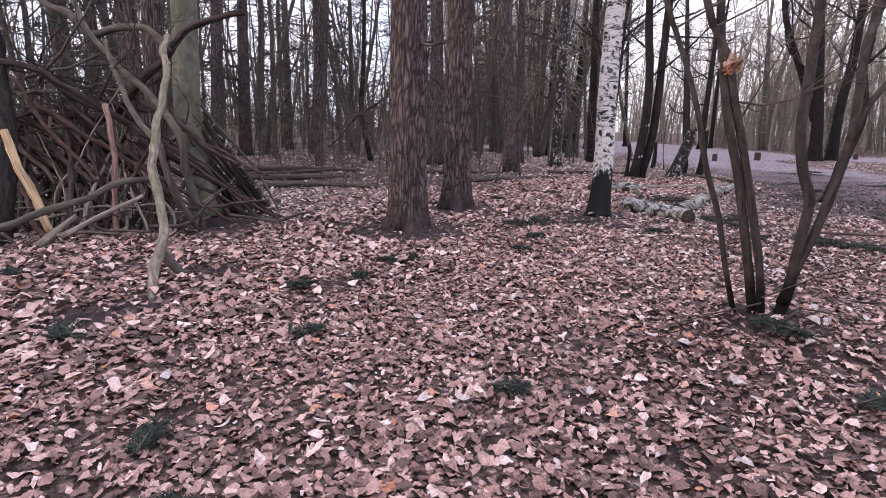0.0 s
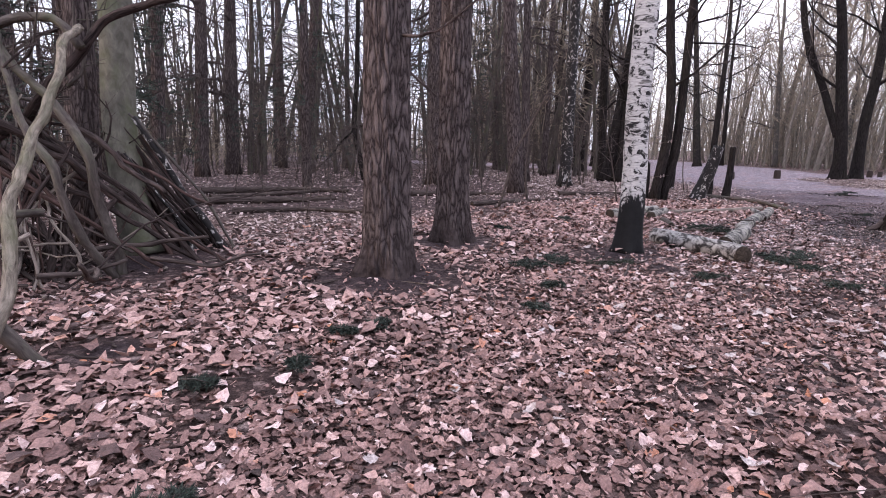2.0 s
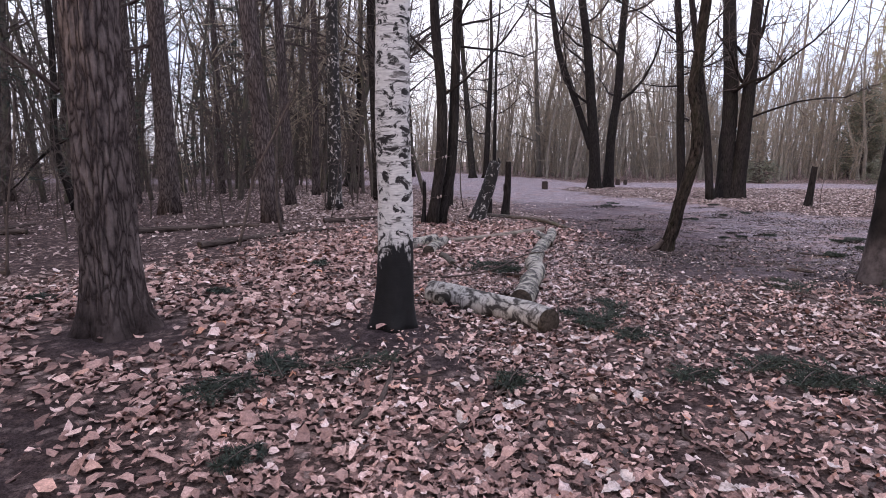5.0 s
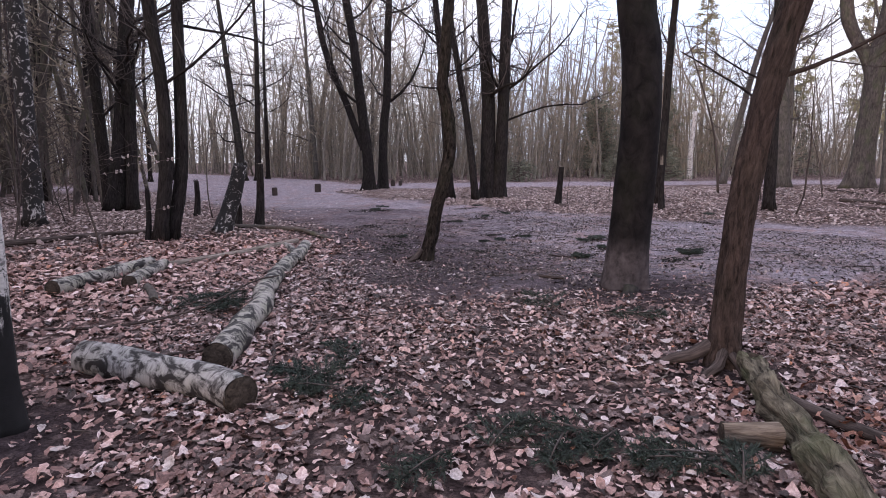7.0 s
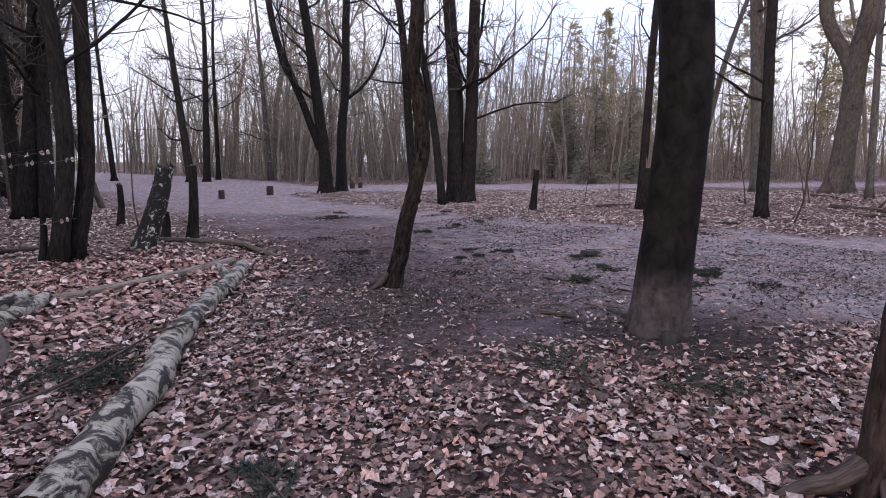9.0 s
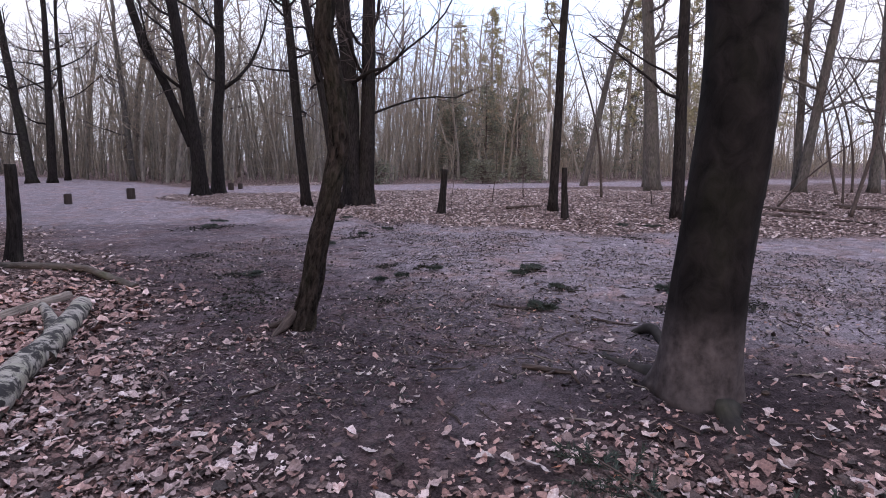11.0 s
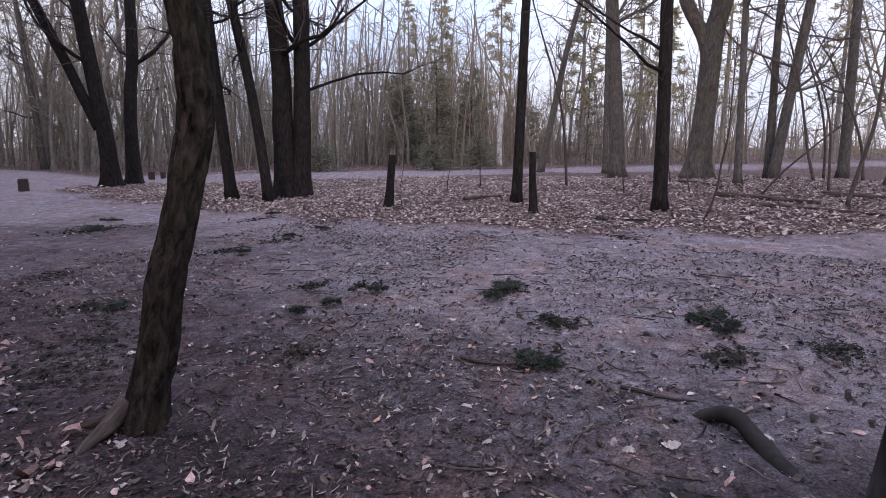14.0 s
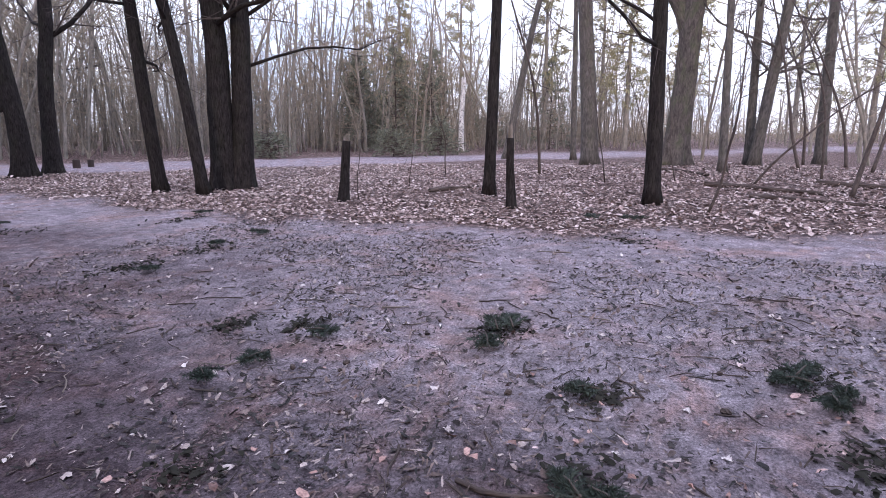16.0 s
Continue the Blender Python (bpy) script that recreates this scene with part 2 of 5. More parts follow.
# birch's black patches, widened and whites dulled to paint in the underside's shade
M_SHADELOG = birch_bark("shaded_birch_bark", (0.31, 0.29, 0.283), 0.12, (0.45, 0.55), 0.7, 6.5)
M_BIRCHDARK = birch_bark("dark_birch_bark", (0.5, 0.46, 0.44), 0.0, (0.4, 0.44), 0.8, 9.0)
M_CUT = bark("cut_wood", (0.018, 0.014, 0.012), (0.1, 0.078, 0.062), 1.0, 30, 0.004)
M_GROUND = ground_material()
M_LEAF = leaf_material("dry_leaves", [(0.0, (0.075, 0.046, 0.043)), (0.15, (0.15, 0.086, 0.076)), (0.4, (0.255, 0.153, 0.134)), (0.7, (0.375, 0.24, 0.212)), (0.86, (0.5, 0.345, 0.31)), (0.95, (0.62, 0.5, 0.48)), (1.0, (0.42, 0.17, 0.09))])
# darker leaf copy for the lower layer: shade between leaves put into colour
M_GAPLEAF = leaf_material("shaded_leaves", [(0.0, (0.035, 0.022, 0.02)), (0.35, (0.12, 0.067, 0.058)), (0.75, (0.235, 0.138, 0.119)), (1.0, (0.33, 0.21, 0.185))])
M_GREYLEAF = leaf_material("grey_leaves", [(0.0, (0.03, 0.022, 0.021)), (0.25, (0.095, 0.066, 0.06)), (0.5, (0.22, 0.158, 0.148)), (0.75, (0.39, 0.3, 0.288)), (1.0, (0.6, 0.51, 0.5))])
M_OLDLEAF = leaf_material("weathered_leaves", [(0.0, (0.07, 0.052, 0.05)), (0.25, (0.17, 0.12, 0.11)), (0.55, (0.33, 0.245, 0.225)), (0.85, (0.47, 0.38, 0.36)), (1.0, (0.6, 0.52, 0.5))])
M_CRUMB = leaf_material("crumbs_of_bark", [(0.0, (0.008, 0.006, 0.006)), (0.4, (0.026, 0.019, 0.018)), (0.66, (0.085, 0.058, 0.052)), (0.85, (0.2, 0.152, 0.14)), (1.0, (0.42, 0.36, 0.34))])
M_PALELEAF = leaf_material("bleached_leaves", [(0.0, (0.15, 0.11, 0.1)), (0.4, (0.36, 0.3, 0.28)), (0.8, (0.5, 0.45, 0.44)), (1.0, (0.62, 0.57, 0.56))])
M_NEEDLE = leaf_material("fir_needles", [(0.0, (0.017, 0.021, 0.018)), (0.5, (0.03, 0.042, 0.033)), (1.0, (0.052, 0.072, 0.054))])
# spruce needles lightened to grey-green, with distance haze in the colour
M_HAZENEEDLE = leaf_material("hazed_needles", [(0.0, (0.085, 0.095, 0.075)), (0.5, (0.15, 0.16, 0.12)), (1.0, (0.23, 0.23, 0.165))])
# pine needles brightened and yellowed: the sunlight on them is painted
M_SUNPINE = leaf_material("sunlit_pine_needles", [(0.0, (0.15, 0.155, 0.085)), (0.5, (0.27, 0.26, 0.14)), (1.0, (0.42, 0.35, 0.2))])
M_BEECHLEAF = leaf_material("copper_leaves", [(0.0, (0.36, 0.16, 0.08)), (0.5, (0.45, 0.3, 0.22)), (1.0, (0.55, 0.42, 0.36))])


# ---- shape tools ----
rng = np.random.default_rng(7)


class Acc:
    """Collects verts and faces of one mesh."""

    def __init__(self):
        self.v, self.f, self.n, self.g = [], [], 0, []

    def tube(self, pts, radii, sides=6, cap=True, wobble=None):
        pts = [Vector(p) for p in pts]
        k, base, last, run = len(pts), self.n, None, float(pts[0].z) + 3.7 * len(self.g) % 11.3
        for i, p in enumerate(pts):
            d = (pts[min(i + 1, k - 1)] - pts[max(i - 1, 0)]).normalized()
            if last is None:
                a = Vector((1, 0, 0)) if abs(d.x) < 0.8 else Vector((0, 1, 0))
            else:
                a = last
            a = (a - d * a.dot(d)).normalized()
            last, c = a, d.cross(a)
            run += (p - pts[i - 1]).length if i else 0.0
            for s in range(sides):
                t = 2 * math.pi * s / sides
                r = radii[i] * (wobble(i, t, p) if wobble else 1.0)
                self.v.append(tuple(p + (a * math.cos(t) + c * math.sin(t)) * r))
                self.g.append((math.cos(t) * radii[i], math.sin(t) * radii[i], run))
        for i in range(k - 1):
            for s in range(sides):
                q = base + i * sides
                self.f.append((q + s, q + (s + 1) % sides, q + sides + (s + 1) % sides, q + sides + s))
        if cap:
            self.f.append(tuple(base + s for s in reversed(range(sides))))
            self.f.append(tuple(base + (k - 1) * sides + s for s in range(sides)))
        self.n += k * sides

    def add(self, verts, faces):
        self.f.extend(tuple(i + self.n for i in f) for f in faces)
        self.v.extend(tuple(p) for p in verts)
        self.g.extend(tuple(p) for p in verts)
        self.n += len(verts)

    def mesh(self, name, mats, smooth=True):
        me = bpy.data.meshes.new(name)
        me.from_pydata(self.v, [], self.f)
        me.attributes.new("grain", "FLOAT_VECTOR", "POINT").data.foreach_set("vector", np.array(self.g, dtype=np.float32).ravel())
        for m in mats if isinstance(mats, (list, tuple)) else (mats,):
            me.materials.append(m)
        me.polygons.foreach_set("use_smooth", [smooth] * len(me.polygons))
        return me


def thing(name, at, label, category, group=""):
    ob = new(name)
    ob.empty_display_size = 0.2
    ob.location = at
    return tagged(ob, label, category, group)


def part(name, acc, mats, parent, label="", smooth=True, kind=""):
    ob = new(name, acc.mesh(name, mats, smooth))
    ob.parent = parent
    return tagged(ob, label, kind=kind)


def curve(pts, step):
    """A smooth line through the points, every step metres."""
    pts = [Vector(p) for p in pts]
    ext = [2 * pts[0] - pts[1]] + pts + [2 * pts[-1] - pts[-2]]
    out = []
    for i in range(1, len(ext) - 2):
        a, b, c, d = ext[i - 1:i + 3]
        k = max(1, int((c - b).length / step))
        for j in range(k):
            t = j / k
            out.append(0.5 * (2 * b + (c - a) * t + (2 * a - 5 * b + 4 * c - d) * t * t + (3 * b - a - 3 * c + d) * t ** 3))
    return out + [pts[-1]]


def sway(d, amount):
    return (d + Vector(rng.normal(0, amount, 3))).normalized()


def grow(acc, p, d, length, r, level, lift=0.1, kids=4, sides=3, bend=0.18):
    """A twig with its side twigs."""
    k = 4 if level > 1 else 3 if level > 0 else 2
    pts, q, dirs = [p.copy()], p.copy(), [d]
    for _ in range(k - 1):
        d = sway(d + Vector((0, 0, lift)), bend)
        q = q + d * length / (k - 1)
        pts.append(q.copy())
        dirs.append(d)
    acc.tube(pts, [r * (1 - 0.75 * i / (k - 1)) for i in range(k)], sides if level > 1 else 3, False)
    if level > 0:
        for _ in range(kids):
            t = rng.uniform(0.25, 1.0) * (k - 1)
            i = min(int(t), k - 2)
            o = pts[i].lerp(pts[i + 1], t - i)
            side = sway(dirs[i], 0.75)
            grow(acc, o, side, length * rng.uniform(0.4, 0.65), r * 0.5, level - 1, lift, kids, sides, bend)


# ---- the lie of the land ----
def bump_at(x, y, cx, cy, r):
    return np.exp(-((x - cx) ** 2 + (y - cy) ** 2) / (r * r))


LATTICE = rng.uniform(-1, 1, (64, 64))


def value_noise(x, y):
    xi, yi = np.floor(x).astype(int), np.floor(y).astype(int)
    fx, fy = x - xi, y - yi
    fx, fy = fx * fx * (3 - 2 * fx), fy * fy * (3 - 2 * fy)
    g = lambda a, b: LATTICE[a % 64, b % 64]
    return (g(xi, yi) * (1 - fx) + g(xi + 1, yi) * fx) * (1 - fy) + (g(xi, yi + 1) * (1 - fx) + g(xi + 1, yi + 1) * fx) * fy


def step01(v, a, b):
    t = np.clip((v - a) / (b - a), 0, 1)
    return t * t * (3 - 2 * t)


def bareness(x, y):
    """1 on the trodden clearing and the dirt road, 0 in the leaf litter."""
    x, y = np.asarray(x, float), np.asarray(y, float)
    wob = 0.5 * value_noise(x * 0.9 + 3, y * 0.9) + 0.25 * value_noise(x * 2.7, y * 2.7 + 9)
    left = np.interp(y, [2, 5, 7, 8.2, 9.4, 11.6, 14, 16, 19, 25, 44], [21, 15.5, 11.6, 8.9, 7.4, 6.6, 7.7, 8.5, 9.2, 9.3, 12])
    right = np.interp(y, [2, 6, 9, 12.8, 15.8, 18.2, 20.6, 26.5, 31.3, 34, 44], [27, 19.5, 17, 16.1, 15.5, 15.3, 15.5, 16.0, 17.4, 20, 24])
    clear = step01(x - left + wob, -1.5, 1.0) * step01(right - x + wob, -0.4, 0.5)
    s = 0.57 * x + 0.82 * y + wob
    road = step01(s, 36.4, 37.6) * step01(s, 44.2, 43.0)
    return np.maximum(clear, road)


def sandiness(x, y):
    """How much the trodden soil is worn down to pale sand."""
    x, y = np.asarray(x, float), np.asarray(y, float)
    w = value_noise(x * 0.6 + 11, y * 0.6) + 0.5 * value_noise(x * 1.9, y * 1.9 + 3)
    a = 0.7 * step01(x + 0.35 * (y - 10) + 1.3 * w, 9.6, 13.2) + 0.4 * step01(x + 0.3 * w, 11.5, 14.5)
    for cx, cy, rx, ry in ((11.35, 12.4, 0.55, 1.5), (13.6, 10.0, 0.6, 1.6), (10.6, 13.9, 0.4, 0.8), (14.8, 8.2, 0.6, 1.4)):
        a = a + 0.6 * np.exp(-((x - cx) / rx) ** 2 - ((y - cy) / ry) ** 2) * (0.7 + 0.5 * w)
    a = (a + 0.6 * bump_at(x, y, 13.0, 9.5, 4.0)) * (1 - 0.5 * bump_at(x, y, 12.3, 18.0, 4.0))
    a = a * (1 - 0.8 * bump_at(x, y, 8.3, 15.0, 4.5)) * (1 - 0.55 * bump_at(x, y, 9.5, 20.0, 5.0))
    return np.clip(np.maximum(a, step01(0.57 * x + 0.82 * y, 29, 36)), 0, 1.3)


def trodden(x, y):
    """1 on the faint footpath through the litter."""
    t = np.clip(((x - 2) * 6 + (y - 5) * 6) / 72, 0, 1)
    way = np.exp(-(np.hypot(x - 2 - 6 * t, y - 5 - 6 * t) / 1.15) ** 2) * step01(t, 0.05, 0.4)
    return np.clip(np.maximum(way, np.maximum(0.7 * bump_at(x, y, 2.3, 2.9, 1.4), 0.85 * bump_at(x, y, 2.9, 4.9, 1.3))) + 0.25 * way * value_noise(x * 2.2, y * 2.2), 0, 1)


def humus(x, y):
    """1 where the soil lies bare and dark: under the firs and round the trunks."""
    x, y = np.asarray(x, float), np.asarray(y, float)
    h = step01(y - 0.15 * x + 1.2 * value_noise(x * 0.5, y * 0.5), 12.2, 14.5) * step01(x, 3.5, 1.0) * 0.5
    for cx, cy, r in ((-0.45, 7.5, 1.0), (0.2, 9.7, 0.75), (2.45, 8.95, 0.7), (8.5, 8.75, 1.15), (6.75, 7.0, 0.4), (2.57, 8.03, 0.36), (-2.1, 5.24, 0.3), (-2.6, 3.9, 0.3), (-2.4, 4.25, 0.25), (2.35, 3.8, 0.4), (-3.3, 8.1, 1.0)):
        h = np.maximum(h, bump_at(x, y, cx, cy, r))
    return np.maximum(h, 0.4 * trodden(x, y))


def land(x, y):
    x, y = np.asarray(x, float), np.asarray(y, float)
    z = 0.17 - 0.13 * bump_at(x, y, 0, 0, 4.5) - 0.15 * bump_at(x, y, 10, 14, 4) + 0.1 * bump_at(x, y, 4, 22, 7) + 0.38 * bump_at(x, y, 29, 10, 8) - 0.08 * bump_at(x, y, 14, 31, 7)
    z = z + 0.03 * value_noise(x * 0.8, y * 0.8) + 0.012 * value_noise(x * 3.1, y * 3.1 + 5) + 0.006 * value_noise(x * 8, y * 8)
    for cx, cy, r, a in ((2.4, 3.85, 0.6, 0.16), (2.57, 8.03, 0.22, 0.06), (-0.45, 7.65, 0.7, 0.05), (8.45, 8.85, 0.8, 0.05), (2.49, 9.13, 0.45, 0.04), (-2.2, 5.9, 0.3, 0.04)):
        z = z + a * bump_at(x, y, cx, cy, r)
    return z


def on(x, y, up=0.0):
    return Vector((x, y, float(land(x, y)) + up))


def build_ground():
    out = np.geomspace(0.3, 400, 34)
    xs = np.concatenate([-15 - out[::-1], np.arange(-15, 26, 0.19), 26 + out])
    ys = np.concatenate([-8 - out[::-1], np.arange(-8, 30, 0.19), 30 + out])
    X, Y = np.meshgrid(xs, ys)
    Z = land(X, Y)
    nx, ny = len(xs), len(ys)
    v = np.stack([X.ravel(), Y.ravel(), Z.ravel()], 1)
    i = (np.arange(ny - 1)[:, None] * nx + np.arange(nx - 1)).ravel()
    f = np.stack([i, i + 1, i + nx + 1, i + nx], 1)
    me = bpy.data.meshes.new("ground")
    me.from_pydata(v.tolist(), [], f.tolist())
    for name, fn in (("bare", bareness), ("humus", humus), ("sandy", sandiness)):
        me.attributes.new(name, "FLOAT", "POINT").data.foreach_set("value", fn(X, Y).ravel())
    me.polygons.foreach_set("use_smooth", [True] * len(me.polygons))
    me.materials.append(M_GROUND)
    tagged(new("ground", me), "forest floor of dark soil, leaf litter and trodden sand", "ground", kind="structure")


build_ground()


# ---- trees ----
def trunk_acc(pts, r0, r1, flare=0.5, sides=14, step=0.25, rough=0.05, lobes=5, seed=0.0, furrow=0.0, flare_h=0.22):
    acc, line = Acc(), curve(pts, step)
    z0, total = line[0].z, max(0.1, line[-1].z - line[0].z)
    radii = []
    for p in line:
        t = min(1, max(0, (p.z - z0) / total))
        radii.append(r1 + (r0 - r1) * (1 - t) ** 0.9)

    def wobble(i, a, p):
        h = p.z - z0
        q = Vector((math.cos(a) * 1.3 + seed, math.sin(a) * 1.3, h * 0.8))
        w = 1 + rough * noise.noise(q * 1.7) + 0.6 * rough * noise.noise(q * 4.5)
        f = math.exp(-max(0, h) / flare_h)
        w += flare * f * (0.75 + 0.5 * math.sin(lobes * a + seed * 3) * f + 0.3 * noise.noise(q * 2))
        if furrow:
            u = Vector((math.cos(a) * 5.5 + seed, math.sin(a) * 5.5, h * 2.6))
            u += Vector((0.6, 0.4, 0)) * noise.noise(u * 0.9)
            w -= furrow * (max(0, 0.32 - abs(noise.noise(u * 1.15))) / 0.32) ** 1.5
        return w

    acc.tube(line, radii, sides, True, wobble)
    return acc, line, radii


def tree(name, label, pts, r, mat, H=14.0, r_top=0.35, limbs=6, limb_z=(3.0, 11.0), limb_len=(1.5, 3.5), droop=0.25, level=2, kids=4, category="tree", group="forest trees", stems=(), own=(), twig=None, **shape):
    """pts: the trunk's line from the ground up. stems: further stems from the same foot. own: limbs of known place."""
    foot = on(pts[0][0], pts[0][1], -0.04)
    ob = thing(name, foot, label, category, group)
    for j, line_pts in enumerate((pts, *stems)):
        world_pts = [Vector((p[0], p[1], p[2])) for p in line_pts]
        if j == 0:
            world_pts[0].z = foot.z
        d = (world_pts[-1] - world_pts[-2]).normalized()
        top = world_pts[-1].copy()
        while top.z < H:
            d = (d * 0.75 + Vector((0, 0, 0.25)) + Vector(rng.normal(0, 0.03, 3))).normalized()
            top = top + d * 2.2
            world_pts.append(top.copy())
        seed = float(rng.uniform(0, 50))
        form, girth = dict(shape), r if j == 0 else r * 0.85
        if world_pts[0].z > 1.0:  # a fork, not a foot
            form["flare"], girth = 0.0, r * 0.62
        acc, line, radii = trunk_acc([p - foot for p in world_pts], girth, min(girth * 0.9, r * r_top), seed=seed, **form)
        part("trunk", acc, mat, ob)
        zs = np.sort(rng.uniform(limb_z[0], limb_z[1], limbs))
        for z in zs:
            i = min(range(len(line)), key=lambda k: abs(line[k].z - z))
            a, n = rng.uniform(0, 2 * math.pi), rng.uniform(*limb_len)
            d = Vector((math.cos(a), math.sin(a), rng.uniform(-0.1, 0.75) if droop > 0 else rng.uniform(-0.3, 0.15)))
            limb(ob, twig, line[i], d.normalized(), n, max(0.008, radii[i] * 0.3), mat, droop * 0.4, level, kids)
    for start, d, n, lr in own:
        limb(ob, twig, Vector(start) - foot, Vector(d).normalized(), n, lr, mat, droop * 0.4, level, kids)
    return ob


def limb(ob, twig, p, d, length, r, mat, lift, level, kids):
    acc, tw, pts, q = Acc(), Acc(), [p.copy()], p.copy()
    for _ in range(5):
        d = sway(d + Vector((0, 0, lift)), 0.14)
        q = q + d * length / 5
        pts.append(q.copy())
        if level > 0:
            for _ in range(max(1, kids // 2)):
                grow(tw, q - d * length / 5 * rng.uniform(0, 1), sway(d, 0.7), length * rng.uniform(0.25, 0.5), r * 0.35, level - 1, lift, kids)
    acc.tube(pts, [r * (1 - 0.13 * i) for i in range(6)], 6, True)
    branch = part("limb", acc, mat, ob)
    if tw.n:
        part("twig_spray", tw, twig or M_TWIG, branch, kind="stuff")


FIRSHAPE = dict(sides=110, step=0.035, flare=0.62, rough=0.05, lobes=4, furrow=0.13, flare_h=0.26)
BARE_FIR = dict(limbs=9, limb_z=(3.0, 13.0), limb_len=(0.8, 2.2), droop=-0.2, level=2, kids=4)


def near_firs():
    for pts, r, own in (([(-0.48, 7.75, 0), (-0.47, 7.75, 3.2)], 0.252, ((( -0.3, 7.6, 2.6), (0.7, -0.3, -0.2), 1.0, 0.02),)), ([(0.2, 9.85, 0), (0.22, 9.85, 3.6)], 0.232, (((-0.05, 9.8, 2.2), (-0.8, 0.1, 0.3), 1.1, 0.025),))):
        tree("fir_tree", "tall fir trunk with deeply furrowed reddish-brown bark", pts, r, M_FIRFOOT, H=6.0, r_top=0.82, own=own, limbs=0, group="large firs", **FIRSHAPE)


near_firs()
tree("birch_tree", "white birch with black marks and blackened foot", [(2.5, 9.15, 0), (2.53, 9.16, 1.2), (2.52, 9.15, 2.2), (2.56, 9.15, 3.5)], 0.158, M_BIRCHFOOT, H=13, r_top=0.45, limbs=6, limb_z=(4.2, 11), sides=28, step=0.07, flare=0.5, rough=0.07)
tree("leaning_tree", "smooth greenish-grey trunk inside the stick den", [(-3.72, 8.8, 0), (-3.84, 8.87, 0.6), (-4.02, 9.02, 1.75), (-3.98, 9.06, 3.3)], 0.212, M_DENTREE, H=13, r_top=0.5, sides=24, step=0.1, flare=0.25, rough=0.06, limb_z=(5, 11))

# the clearing's own trees
tree("leaning_tree", "slender crooked tree with scaly dark bark on trodden soil", [(8.2, 12.45, 0), (8.24, 12.42, 0.3), (8.3, 12.39, 0.57), (8.35, 12.36, 0.9), (8.4, 12.33, 1.12), (8.48, 12.275, 1.5), (8.53, 12.24, 1.8), (8.53, 12.24, 2.2), (8.505, 12.27, 2.5), (8.455, 12.32, 2.85), (8.49, 12.28, 3.3), (8.53, 12.25, 4.0)], 0.106, bark("scaly_bark", (0.003, 0.0025, 0.0025), (0.072, 0.056, 0.048), 0.36, 24, 0.06, 0.12), H=9, r_top=0.4, sides=40, step=0.05, flare=0.4, rough=0.17, furrow=0.26, limb_z=(4, 8.5), limb_len=(1, 2.2))
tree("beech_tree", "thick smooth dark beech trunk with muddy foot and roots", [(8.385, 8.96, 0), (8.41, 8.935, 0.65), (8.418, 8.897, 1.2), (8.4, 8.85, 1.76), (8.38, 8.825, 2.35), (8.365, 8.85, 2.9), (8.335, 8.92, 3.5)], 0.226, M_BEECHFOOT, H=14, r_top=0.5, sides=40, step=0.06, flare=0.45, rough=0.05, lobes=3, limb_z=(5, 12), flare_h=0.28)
tree("leaning_tree", "leaning brown tree with flaking bark beside a rotten log", [(6.765, 7.05, 0), (6.768, 7.037, 0.65), (6.774, 7.006, 1.2), (6.784, 6.946, 1.76), (6.794, 6.846, 2.32), (6.803, 6.697, 2.87), (6.806, 6.488, 3.42), (6.81, 6.25, 4.0)], 0.106, bark("flaking_bark", (0.016, 0.012, 0.011), (0.105, 0.074, 0.064), 0.25, 34, 0.03, 0.05), H=10, r_top=0.4, sides=36, step=0.05, flare=0.55, rough=0.1, furrow=0.14, lobes=4, limb_z=(4, 9), limb_len=(1, 2.5), own=(((6.8, 6.85, 2.2), (0.5, -0.6, 0.25), 1.3, 0.018),))

# hazel stems beside the start
M_HAZEL = foot_toned(bark("hazel_bark", (0.02, 0.017, 0.017), (0.095, 0.08, 0.078), 0.5, 16, 0.005, 0.1, 0.75), 0.3, 0.3, (0.016, 0.013, 0.013))


